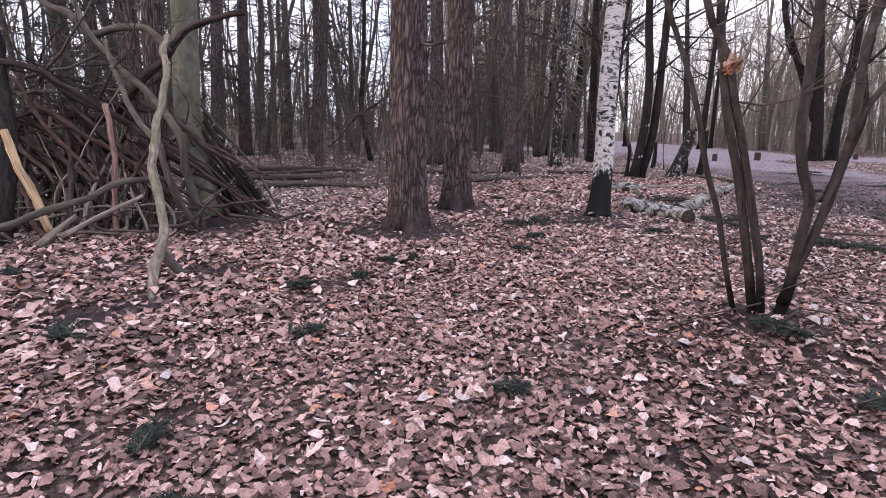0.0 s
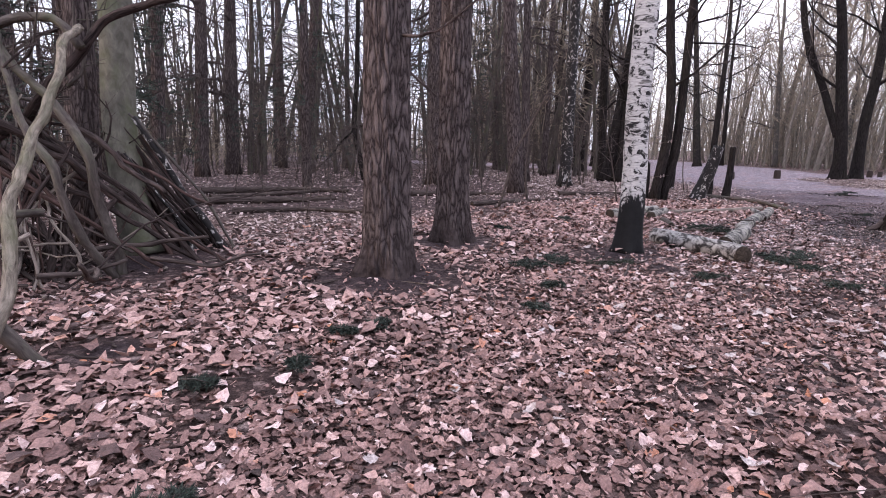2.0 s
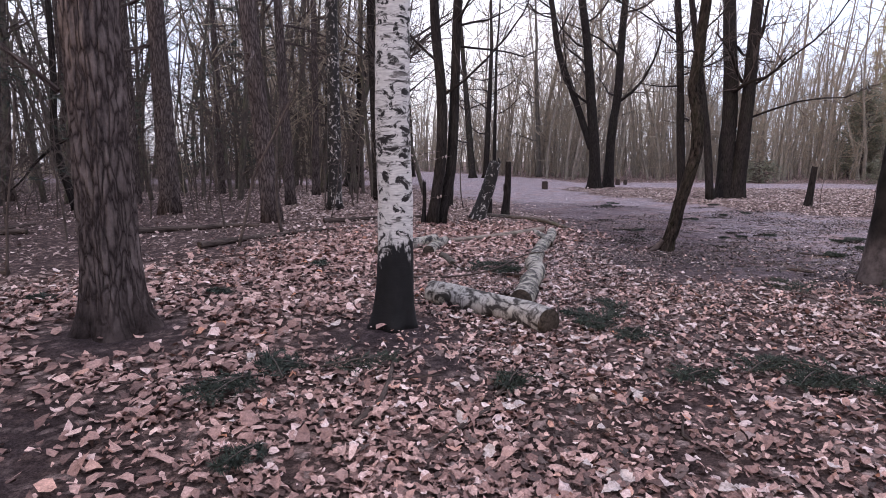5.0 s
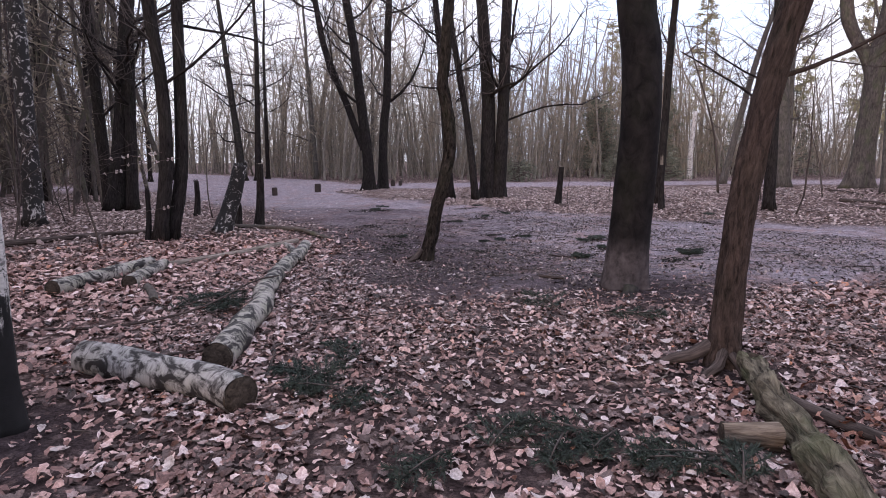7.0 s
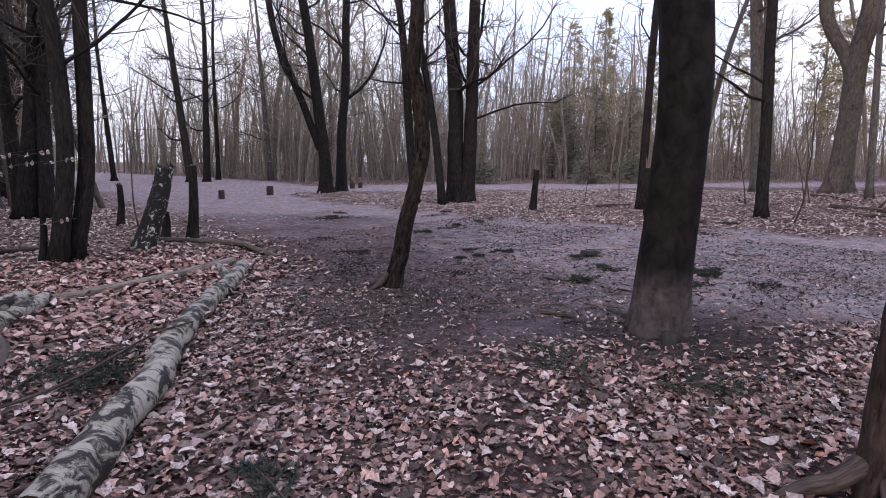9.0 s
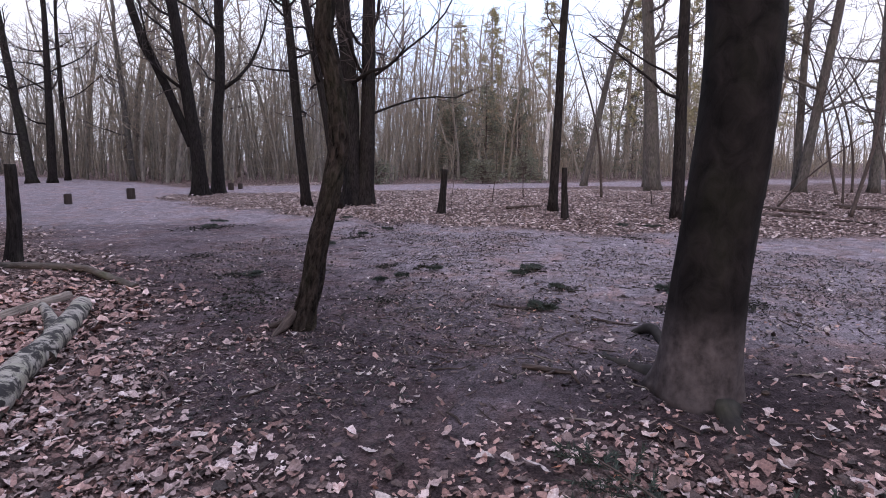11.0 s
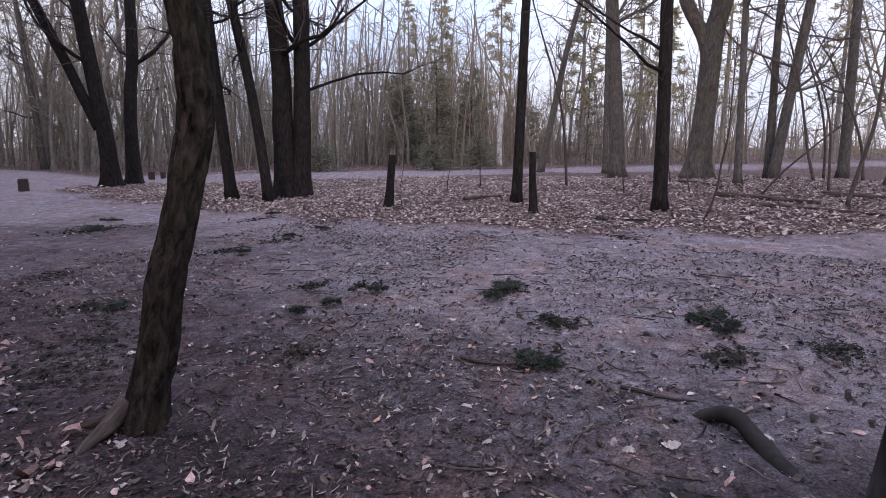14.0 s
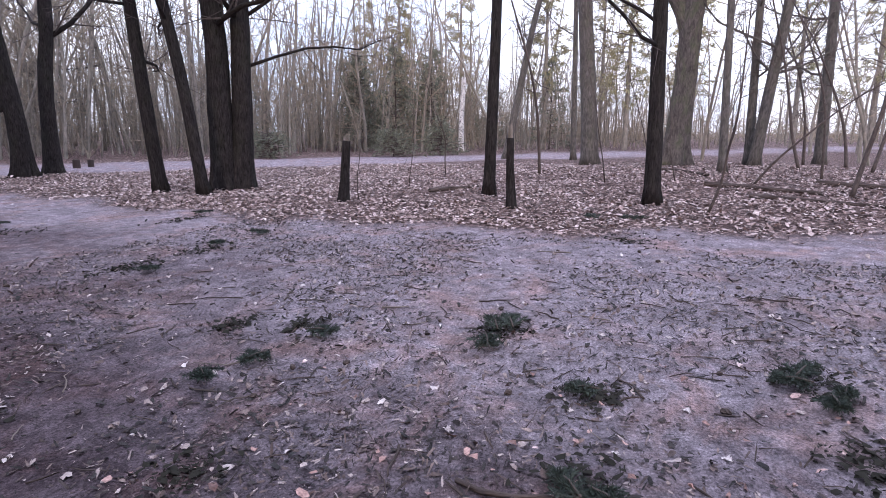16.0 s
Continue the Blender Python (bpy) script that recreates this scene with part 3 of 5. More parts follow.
def hazel():
    foot = on(2.37, 3.82, -0.03)
    ob = thing("hazel_bush", foot, "slender multi-stemmed bush of dark smooth stems", "bush")
    tw = Acc()
    stems = (([(2.24, 3.9, 0.12), (2.2, 3.86, 0.26), (2.05, 3.73, 0.6), (1.89, 3.59, 1.01), (1.74, 3.51, 1.34), (1.63, 3.43, 1.65), (1.53, 3.41, 1.91), (1.43, 3.39, 2.13), (1.36, 3.37, 2.28), (0.95, 3.4, 3.4)], 0.024),
             ([(2.36, 3.86, 0.14), (2.3, 3.81, 0.31), (2.19, 3.7, 0.61), (2.06, 3.58, 0.94), (1.94, 3.49, 1.28), (1.81, 3.41, 1.59), (1.73, 3.38, 1.91), (1.69, 3.36, 2.1), (1.66, 3.34, 2.28), (1.6, 3.3, 3.4)], 0.037),
             ([(2.4, 3.83, 0.16), (2.34, 3.77, 0.34), (2.25, 3.67, 0.61), (2.12, 3.56, 0.94), (1.95, 3.45, 1.39), (1.82, 3.38, 1.72), (1.74, 3.35, 1.97), (1.64, 3.34, 2.13), (1.57, 3.32, 2.28), (1.2, 3.3, 3.4)], 0.033),
             ([(2.47, 3.84, 0.15), (2.53, 3.8, 0.4), (2.5, 3.7, 0.69), (2.47, 3.61, 0.94), (2.45, 3.56, 1.13), (2.35, 3.51, 1.32), (2.27, 3.45, 1.56), (2.26, 3.42, 1.83), (2.25, 3.4, 2.05), (2.24, 3.37, 2.29), (2.2, 3.4, 3.6)], 0.043),
             ([(2.5, 3.8, 0.35), (2.52, 3.76, 0.52), (2.53, 3.71, 0.65), (2.56, 3.61, 0.94), (2.59, 3.52, 1.3), (2.59, 3.45, 1.57), (2.57, 3.42, 1.83), (2.55, 3.39, 2.05), (2.59, 3.37, 2.3), (2.75, 3.3, 3.5)], 0.036),
             ([(2.59, 3.46, 1.5), (2.64, 3.43, 1.7), (2.72, 3.42, 1.83), (3.1, 3.4, 2.4)], 0.023))
    for pts, r in stems:
        acc, line, radii = trunk_acc([Vector(p) - foot for p in pts], r * 0.86, r * 0.5, 0.35, 14, 0.07, 0.12, 3, r * 900, 0, 0.12)
        part("stem", acc, M_HAZEL, ob)
        for _ in range(4):
            i = int(rng.uniform(0.45, 0.98) * len(line))
            grow(tw, line[i], sway(Vector((0, 0, 0.5)), 0.7), rng.uniform(0.5, 1.1), 0.008, 2, 0.05, 3)
    for a, b in (((2.3, 3.7, 0.42), (3.0, 3.75, 0.62)), ((2.3, 3.7, 0.38), (1.9, 3.5, 0.4)), ((2.57, 3.6, 0.9), (3.3, 3.5, 0.85))):
        grow(tw, Vector(a) - foot, (Vector(b) - Vector(a)).normalized(), 0.9, 0.009, 1, 0.02, 4)
    part("twig_spray", tw, M_TWIG, ob, kind="stuff")


hazel()

# fir stand behind the den, and mixed trees further round
for pts, r in (([(-0.51, 21.3, 0), (-0.53, 21.3, 5.9)], 0.3), ([(-9.7, 27.4, 0), (-9.5, 27.4, 7)], 0.35), ([(-10.1, 25.1, 0), (-9.8, 25.2, 7)], 0.32), ([(-9.64, 34.6, 0), (-9.6, 34.6, 8)], 0.28), ([(-7, 30, 0), (-6.5, 30.1, 8)], 0.34), ([(-10.2, 31.1, 0), (-9.9, 31.2, 8)], 0.13), ([(1.95, 18.3, 0), (1.6, 18.35, 5.4)], 0.25), ([(2.75, 23.25, 0), (2.62, 23.27, 6.5)], 0.19), ([(4.2, 28.6, 0), (4.35, 28.6, 7.6)], 0.18), ([(-4.76, 9.4, 0), (-4.65, 9.4, 3.5)], 0.2), ([(-6.6, 12, 0), (-6.6, 12.1, 3.5)], 0.17), ([(-9.2, 14, 0), (-9.2, 14, 4)], 0.2), ([(-8.2, 18, 0), (-8, 18, 4)], 0.22), ([(-12, 20, 0), (-12, 20, 4)], 0.24)):
    tree("fir_tree", "straight fir trunk with dead side branches", pts, r * 0.86, M_FIR, H=17, r_top=0.3, sides=14, step=0.5, flare=0.3, rough=0.05, group="fir stand", **BARE_FIR)
tree("crooked_tree", "thin crooked dead tree with a knot and side branches", [(-3.25, 23.76, 0), (-3.4, 23.73, 0.9), (-3.62, 23.7, 2.2), (-3.5, 23.72, 4), (-3.44, 23.73, 6.6)], 0.11, M_OAK, H=9, sides=10, step=0.25, flare=0.3, rough=0.1, limbs=5, limb_z=(3, 8), own=(((-3.6, 23.7, 2.1), (0.8, 0, 0.5), 1.6, 0.06), ((-3.6, 23.7, 2.1), (-0.8, 0, -0.6), 2.2, 0.05)))
tree("birch_tree", "dark old birch with cracked black and grey bark", [(3.8, 21, 0), (3.85, 21, 3), (3.88, 21, 6)], 0.2, M_BIRCHDARK, H=14, r_top=0.4, sides=16, step=0.3, flare=0.5, rough=0.08)
MID = (([(5.15, 32, 0), (5.4, 31.9, 8.3)], 0.15), ([(7.2, 35.1, 0), (7.5, 35, 9)], 0.2), ([(6.16, 25.8, 0), (6.0, 25.85, 7)], 0.18), ([(5.27, 16.62, 0), (5.48, 16.57, 1.6), (5.5, 16.55, 3.0), (5.38, 16.6, 4.5)], 0.125), ([(5.5, 16.75, 0), (5.75, 16.67, 1.4), (5.83, 16.62, 3.05), (5.87, 16.6, 4.5)], 0.12), ([(7.3, 38.1, 0), (8.7, 37.9, 9.2)], 0.33), ([(6.12, 24.8, 0), (6.5, 24.7, 3), (6.87, 24.65, 6.3)], 0.26), ([(6.5, 24.4, 0), (6.82, 24.4, 6.2)], 0.17), ([(19.4, 49.1, 0), (18.9, 49.4, 7), (18.4, 49.5, 13)], 0.3), ([(20.2, 48.3, 0), (20.5, 48.1, 9)], 0.25),
       ([(17.6, 22.8, 0), (17.45, 22.9, 2.5), (17.3, 23.0, 5.5)], 0.165), ([(17.42, 21.15, 0), (17.25, 21.4, 2.8), (16.9, 21.8, 6)], 0.14), ([(19.85, 15.15, 0), (19.9, 15.1, 2.5), (19.95, 15.05, 5.0)], 0.13), ([(19.55, 11.7, 0), (19.57, 11.75, 2.4), (19.54, 11.82, 5)], 0.15), ([(29.45, 15, 0), (29.35, 15.2, 3.5), (29.2, 15.55, 7.8)], 0.31), ([(25.8, 10.6, 0), (25.8, 10.8, 6)], 0.11), ([(29.0, 9.75, 0), (29.0, 9.5, 3), (29.0, 9.1, 6.8)], 0.18), ([(29.4, 9.9, 0), (29.4, 10.0, 5.6)], 0.14), ([(37, 21, 0), (37.5, 19.8, 7), (38, 18.8, 11)], 0.2), ([(36, 17.2, 0), (36, 17.4, 8)], 0.14), ([(33, 7.5, 0), (33, 7.7, 8)], 0.2), ([(12, 50, 0), (11.5, 50, 8)], 0.2), ([(13.8, 53, 0), (13.9, 53, 8)], 0.16), ([(16, 55, 0), (15.6, 55, 9)], 0.2), ([(22.6, 52, 0), (22.7, 52, 9)], 0.18), ([(10.4, 46, 0), (10.8, 46, 9)], 0.22), ([(25.5, 49, 0), (25, 49, 9)], 0.2), ([(29, 46, 0), (29.2, 46, 9)], 0.17), ([(27, 5.5, 0), (27.1, 5.3, 6)], 0.13))
# beyond x = 24 the paler bark stands for sunlight on the trunks
for pts, r in MID:
    tree("forest_tree", "bare dark-barked deciduous tree in winter", pts, r, (M_SUNLIT if pts[0][0] > 24 else M_OAK) if r < 0.28 or pts[0][0] > 24 else M_BEECH, H=15, r_top=0.3, sides=14, step=0.35, flare=0.4, rough=0.07, limbs=11, limb_z=(2.8, 13), limb_len=(1.4, 3.8), kids=5)
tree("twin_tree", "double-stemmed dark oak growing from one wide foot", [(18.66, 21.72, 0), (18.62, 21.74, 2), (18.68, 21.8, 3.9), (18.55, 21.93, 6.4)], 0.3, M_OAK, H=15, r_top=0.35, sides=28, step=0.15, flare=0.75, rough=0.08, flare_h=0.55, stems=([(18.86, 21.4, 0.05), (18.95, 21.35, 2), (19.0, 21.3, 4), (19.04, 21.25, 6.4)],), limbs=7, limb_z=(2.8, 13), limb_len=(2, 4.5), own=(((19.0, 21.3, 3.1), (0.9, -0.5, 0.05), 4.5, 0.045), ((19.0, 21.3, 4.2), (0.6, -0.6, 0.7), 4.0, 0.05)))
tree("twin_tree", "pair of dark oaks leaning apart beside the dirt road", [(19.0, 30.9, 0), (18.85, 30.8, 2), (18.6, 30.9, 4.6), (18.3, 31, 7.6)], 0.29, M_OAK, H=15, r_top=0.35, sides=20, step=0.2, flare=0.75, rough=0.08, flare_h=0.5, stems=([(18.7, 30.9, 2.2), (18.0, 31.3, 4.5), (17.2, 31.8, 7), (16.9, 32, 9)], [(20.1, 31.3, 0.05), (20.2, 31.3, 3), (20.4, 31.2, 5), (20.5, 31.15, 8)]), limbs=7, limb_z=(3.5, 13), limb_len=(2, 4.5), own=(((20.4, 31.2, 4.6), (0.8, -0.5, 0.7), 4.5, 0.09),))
tree("forked_tree", "massive forked beech with pale upper limbs", [(28.6, 12.1, 0), (28.61, 12.03, 1.5), (28.62, 11.93, 3.4), (28.63, 11.87, 5.2), (28.66, 11.7, 6.2), (28.68, 11.6, 7.1), (28.75, 11.4, 10)], 0.36, M_GREY, H=17, r_top=0.6, sides=28, step=0.2, flare=0.75, rough=0.07, flare_h=0.7, stems=([(28.61, 11.95, 4.5), (28.58, 12.25, 5.4), (28.52, 12.7, 6.25), (28.47, 12.95, 7.2), (28.4, 13.1, 10)],), limbs=6, limb_z=(7, 15), limb_len=(2, 4.5))
tree("birch_tree", "broken white birch snag at the wood's edge", [(44.7, 27.0, 0), (44.7, 27, 2.5), (44.8, 26.9, 5.1)], 0.2, M_BIRCH, H=5, r_top=0.75, sides=10, step=0.3, flare=0.2, rough=0.08, limbs=0)


# thin saplings by the clearing and in the litter past it
def sapling(x, y, h, r, lean):
    foot = on(x, y, -0.02)
    ob = thing("sapling", foot, "thin bare sapling in leaf litter", "tree", "saplings")
    pts, p, d = [Vector((0, 0, 0))], Vector((0, 0, 0)), Vector((lean[0], lean[1], 1)).normalized()
    for _ in range(6):
        d = sway(d, 0.1)
        p = p + d * h / 6
        pts.append(p.copy())
    acc = Acc()
    line = curve(pts, 0.2)
    acc.tube(line, [r * (1 - 0.75 * i / len(line)) for i in range(len(line))], 7)
    part("stem", acc, M_TWIG, ob)
    tw = Acc()
    for _ in range(9):
        i = int(rng.uniform(0.3, 1.0) * (len(line) - 1))
        grow(tw, line[i], sway(Vector((0, 0, 0.6)), 0.6), rng.uniform(0.4, 1.2), r * 0.35, 1, 0.08, 4)
    part("twig_spray", tw, M_TWIG, ob, kind="stuff")


for x, y, h, r, lean in ((24.5, 15.4, 6.5, 0.05, (0, 0)), (21.8, 8.2, 5.5, 0.05, (0.05, 0.03)), (18.6, 10.7, 3.4, 0.025, (0, -0.08)), (27.8, 8.6, 6, 0.05, (0, 0.03)), (23.2, 9.9, 4, 0.03, (0.1, -0.5)), (22.5, 7.2, 5, 0.03, (0, -0.1)), (24.6, 8.4, 5, 0.035, (0, 0.1)), (25.8, 6.6, 5, 0.04, (0, 0)), (23.4, 11.6, 3, 0.02, (0, 0.2)), (26.6, 12.6, 3.5, 0.02, (0, 0.3)), (22.8, 13.2, 3, 0.018, (0, 0.25)), (27.5, 6.9, 6, 0.05, (0.1, -0.1)), (29.5, 7.2, 6, 0.05, (0, 0.1)), (31, 8.2, 6, 0.05, (0, -0.1)), (21, 17.8, 2.2, 0.012, (0, 0)), (18.1, 17.4, 1.6, 0.01, (0.2, 0.1)), (24.2, 18.3, 3.2, 0.02, (0, 0)), (4.3, 16.4, 2.4, 0.02, (-0.3, 0)), (7.5, 20.4, 3, 0.02, (0.1, 0)), (1.2, 14.6, 3.6, 0.03, (0.25, 0)), (2.0, 16.0, 2.6, 0.035, (-0.05, 0.1)), (-1.6, 13.0, 2.4, 0.02, (0.2, 0)), (-2.6, 12.5, 1.8, 0.012, (0.3, 0))):
    sapling(x, y, h, r, lean)


# ---- stumps, posts and bollards ----
def broken_post(name, label, a, b, r, mat, splinter=0.14, flare=0.4, rough=0.12, top_mat=None):
    foot = on(a[0], a[1], -0.03)
    ob = thing(name, foot, label, "stump")
    acc, line, radii = trunk_acc([Vector((0, 0, 0)), (Vector((*b, )) - foot) * 0.5 + Vector((0.03, 0.02, 0)), Vector(b) - foot], r, r * 0.75, flare, 16, 0.06, rough, 3, a[0])
    part("trunk", acc, mat, ob)
    top = Acc()
    tip = line[-1]
    for _ in range(7):
        ang, rr = rng.uniform(0, 6.28), r * 0.6 * rng.uniform(0.3, 0.9)
        p = tip + Vector((math.cos(ang) * rr, math.sin(ang) * rr, -0.04))
        top.tube([p, p + Vector((rng.normal(0, 0.015), rng.normal(0, 0.015), splinter * rng.uniform(0.4, 1.1)))], [r * 0.28, r * 0.06], 5)
    part("splintered_top", top, top_mat or mat, ob, "jagged broken wood", smooth=False)
    return ob


broken_post("tree_stump", "leaning broken birch stump with black peeling bark", (6.66, 17.32), (7.07, 17.18, 1.6), 0.18, M_BIRCHDARK, 0.12)
broken_post("wooden_post", "upright brown broken trunk with pale top", (7.81, 18.18), (7.88, 18.14, 1.6), 0.1, M_OAK, 0.06, top_mat=M_PALE)
broken_post("tree_stump", "small broken stump in leaf litter", (7.3, 21.03), (7.34, 21.0, 1.15), 0.075, M_OAK, 0.1)
broken_post("tree_stump", "short thin dead stub beside twin trees", (5.1, 16.7), (5.2, 16.9, 1.15), 0.05, M_CHAR, 0.1)
broken_post("tree_stump", "slim grey stub behind a leaning stump", (7.2, 17.9), (7.25, 17.9, 0.75), 0.08, M_OAK, 0.08)
broken_post("wooden_post", "dark broken stake with splintered pale top", (17.7, 17.5), (17.76, 17.42, 1.42), 0.105, M_OAK, 0.2, top_mat=M_PALE)
broken_post("wooden_post", "weathered split post with pale broken top", (17.95, 13.95), (17.93, 14.0, 1.5), 0.085, M_OAK, 0.3, top_mat=M_PALE)


def bollard(x, y, h, w):
    foot = on(x, y, -0.05)
    bm = bmesh.new()
    bmesh.ops.create_cone(bm, cap_ends=True, segments=14, radius1=w, radius2=w * 0.95, depth=h, matrix=Matrix.Translation((0, 0, h / 2)))
    bmesh.ops.bevel(bm, geom=[e for e in bm.edges if all(v.co.z > h * 0.9 for v in e.verts)], offset=0.02, segments=2, affect="EDGES")
    me = bpy.data.meshes.new("bollard")
    bm.to_mesh(me)
    bm.free()
    me.materials.append(M_DEAD)
    ob = tagged(new("bollard", me), "short dark round wooden bollard on the sandy track", "bollard", "bollards")
    ob.matrix_world = Matrix.Translation(foot)


for x, y, h, w in ((13.8, 30.85, 0.42, 0.13), (16.18, 31.18, 0.46, 0.16), (22.3, 33.5, 0.4, 0.14), (23.2, 34.0, 0.35, 0.12)):
    bollard(x, y, h, w)


# ---- logs and fallen wood ----
def log(name, label, pts, r0, r1, mat, ends=True, sides=16, rough=0.08, sink=0.25, category="log", group=""):
    """A fallen log along points of the plan, lying on the ground."""
    line = curve([(x, y, 0) for x, y in pts], 0.09)
    k = len(line)
    radii = [r0 + (r1 - r0) * i / (k - 1) for i in range(k)]
    zs = [float(land(p.x, p.y)) for p in line]
    wob = [noise.noise_vector(p * 1.3 + Vector((r0 * 90, 0, 0))) * min(0.09, r0) for p in line]
    for p, w in zip(line, wob):
        p.x, p.y = p.x + w.x, p.y + w.y
    fit_z = np.polyval(np.polyfit(range(k), zs, 1), range(k))
    for i, p in enumerate(line):
        p.z = fit_z[i] + radii[i] * (1 - sink) + 0.01
    foot = Vector((line[0].x, line[0].y, zs[0]))
    ob = thing(name, foot, label, category, group)
    seed = float(rng.uniform(0, 30))
    acc = Acc()
    acc.tube([p - foot for p in line], radii, sides, False, lambda i, t, p: 1 + rough * noise.noise(Vector((math.cos(t) + seed, math.sin(t), p.x * 3 + p.y * 3))) + rough * 0.5 * noise.noise(Vector((math.cos(t) * 3 + seed, math.sin(t) * 3, p.length * 6))))
    part("bark", acc, mat, ob)
    if ends:
        for i, j in ((0, 1), (k - 1, k - 2)):
            p, d = line[i] - foot, (line[i] - line[j]).normalized()
            e = Acc()
            e.tube([p - d * 0.02, p - d * 0.004, p + d * 0.004], [radii[i] * 0.97, radii[i] * 0.95, radii[i] * 0.55], sides)
            part("cut_end", e, M_CUT, ob, "sawn grey-brown wood")
    return ob


log("birch_log", "short white birch log lying in leaf litter", [(3.12, 9.95), (3.42, 9.25), (3.72, 8.56)], 0.118, 0.12, M_SHADELOG, True, 24, 0.14)
log("birch_log", "long mossy birch trunk lying between litter and path", [(3.82, 9.3), (4.6, 10.5), (5.45, 12.0), (6.4, 13.4), (7.2, 14.6)], 0.115, 0.095, M_BIRCHLOG, True, 20, 0.14)
log("birch_log", "mossy fork of a fallen birch trunk", [(6.25, 13.1), (6.75, 14.3), (7.0, 15.1)], 0.075, 0.05, M_BIRCHLOG, True, 12)
log("birch_log", "old birch log among dry leaves", [(3.2, 12.9), (3.75, 13.4), (4.5, 14.2)], 0.1, 0.09, M_BIRCHLOG)
log("birch_log", "short birch log with a dark hollow end", [(3.95, 12.75), (4.3, 13.4), (4.65, 14.0)], 0.09, 0.08, M_BIRCHLOG)
log("fallen_pole", "long thin pale debarked pole on leaf litter", [(4.3, 13.9), (5.2, 14.2), (6.1, 14.5), (7.3, 15.2)], 0.045, 0.06, M_PALE, True, 10)
log("fallen_branch", "dark crooked fallen branch at the path's edge", [(7.1, 17.9), (7.6, 17.5), (8.1, 16.9), (8.15, 16.2), (8.1, 15.3)], 0.05, 0.045, M_GREY, True, 10, 0.2)
log("rotten_log", "weathered rotten log with moss against a tree foot", [(6.78, 6.85), (6.3, 6.55), (5.75, 6.15), (5.2, 5.78), (4.7, 5.35)], 0.085, 0.095, bark("rotten_wood", (0.014, 0.011, 0.009), (0.29, 0.245, 0.18), 0.2, 30, 0.08, 0.85), True, 32, 0.8, 0.15)
log("cut_log", "pale chunk of split wood in dry leaves", [(5.54, 6.52), (5.62, 6.42), (5.7, 6.32)], 0.06, 0.075, bark("split_wood", (0.07, 0.05, 0.04), (0.3, 0.24, 0.19), 0.1, 45, 0.03, 0.1), True, 14, 0.7)
log("fallen_branch", "short grey stub of branch in leaf litter", [(3.95, 11.7), (4.05, 12.1), (4.1, 12.5)], 0.045, 0.05, M_GREY, True, 10, 0.3)
log("fallen_branch", "brown branch lying behind a rotten log", [(6.4, 6.5), (6.25, 6.2), (6.0, 5.5)], 0.045, 0.035, M_DEAD, True, 9)
for pts, r in (([(-5.6, 14.4), (-4.2, 15.0), (-2.7, 15.7)], 0.1), ([(-6.6, 17.0), (-4.4, 18.4), (-2.8, 18.0)], 0.11), ([(-4.2, 13.0), (-2.9, 13.5), (-1.6, 13.2)], 0.07), ([(-5.6, 15.4), (-4.2, 17.2), (-3.2, 19.8)], 0.07), ([(0.6, 14.5), (1.6, 15.4), (3.2, 16.4)], 0.06), ([(3.0, 17.5), (4.6, 18.0), (6.0, 18.1)], 0.06), ([(-1.2, 17), (0.8, 17.4), (1.6, 17.2)], 0.08)):
    log("fallen_log", "dark fallen fir log on the forest floor", pts, r, r * 0.5, M_DEAD, True, 10, 0.3, 0.3, "log", "fallen logs")
for pts, r in (([(22.6, 10.9), (22.3, 9.8), (21.9, 8.7)], 0.09), ([(21.2, 10.0), (20.9, 9.0), (20.4, 7.7)], 0.07), ([(23.6, 8.6), (23.6, 7.0), (23.8, 5.6)], 0.09), ([(19.9, 16.65), (20.5, 16.3), (21.2, 15.95)], 0.07), ([(26.4, 12.3), (25.6, 11.4), (24.8, 10.9)], 0.07)):
    log("fallen_log", "brown fallen pole on sunlit dry leaves", pts, r * 0.72, r * 0.4, M_DEAD, True, 10, 0.3, 0.4, "log", "fallen logs")

for pts, r in (([(2.81, 11.38, 0.21), (3.49, 10.89, 0.23), (4.17, 10.89, 0.27), (4.92, 11.35, 0.36), (5.35, 11.64, 0.33)], 0.014), ([(3.68, 10.69, 0.2), (3.64, 10.2, 0.26), (3.59, 9.81, 0.23), (3.6, 9.4, 0.34)], 0.007), ([(3.3, 9.9, 0.24), (3.9, 9.75, 0.21), (4.5, 9.95, 0.2)], 0.016)):
    o = Vector(pts[0])
    acc = Acc()
    line = [p - o for p in curve(pts, 0.08)]
    acc.tube(line, [r * (1 - 0.5 * i / len(line)) for i in range(len(line))], 7)
    br = tagged(new("fallen_branch", acc.mesh("fallen_branch", M_DEAD)), "long thin dry branch lying over birch logs", "branch", "fallen branches")
    br.location = o

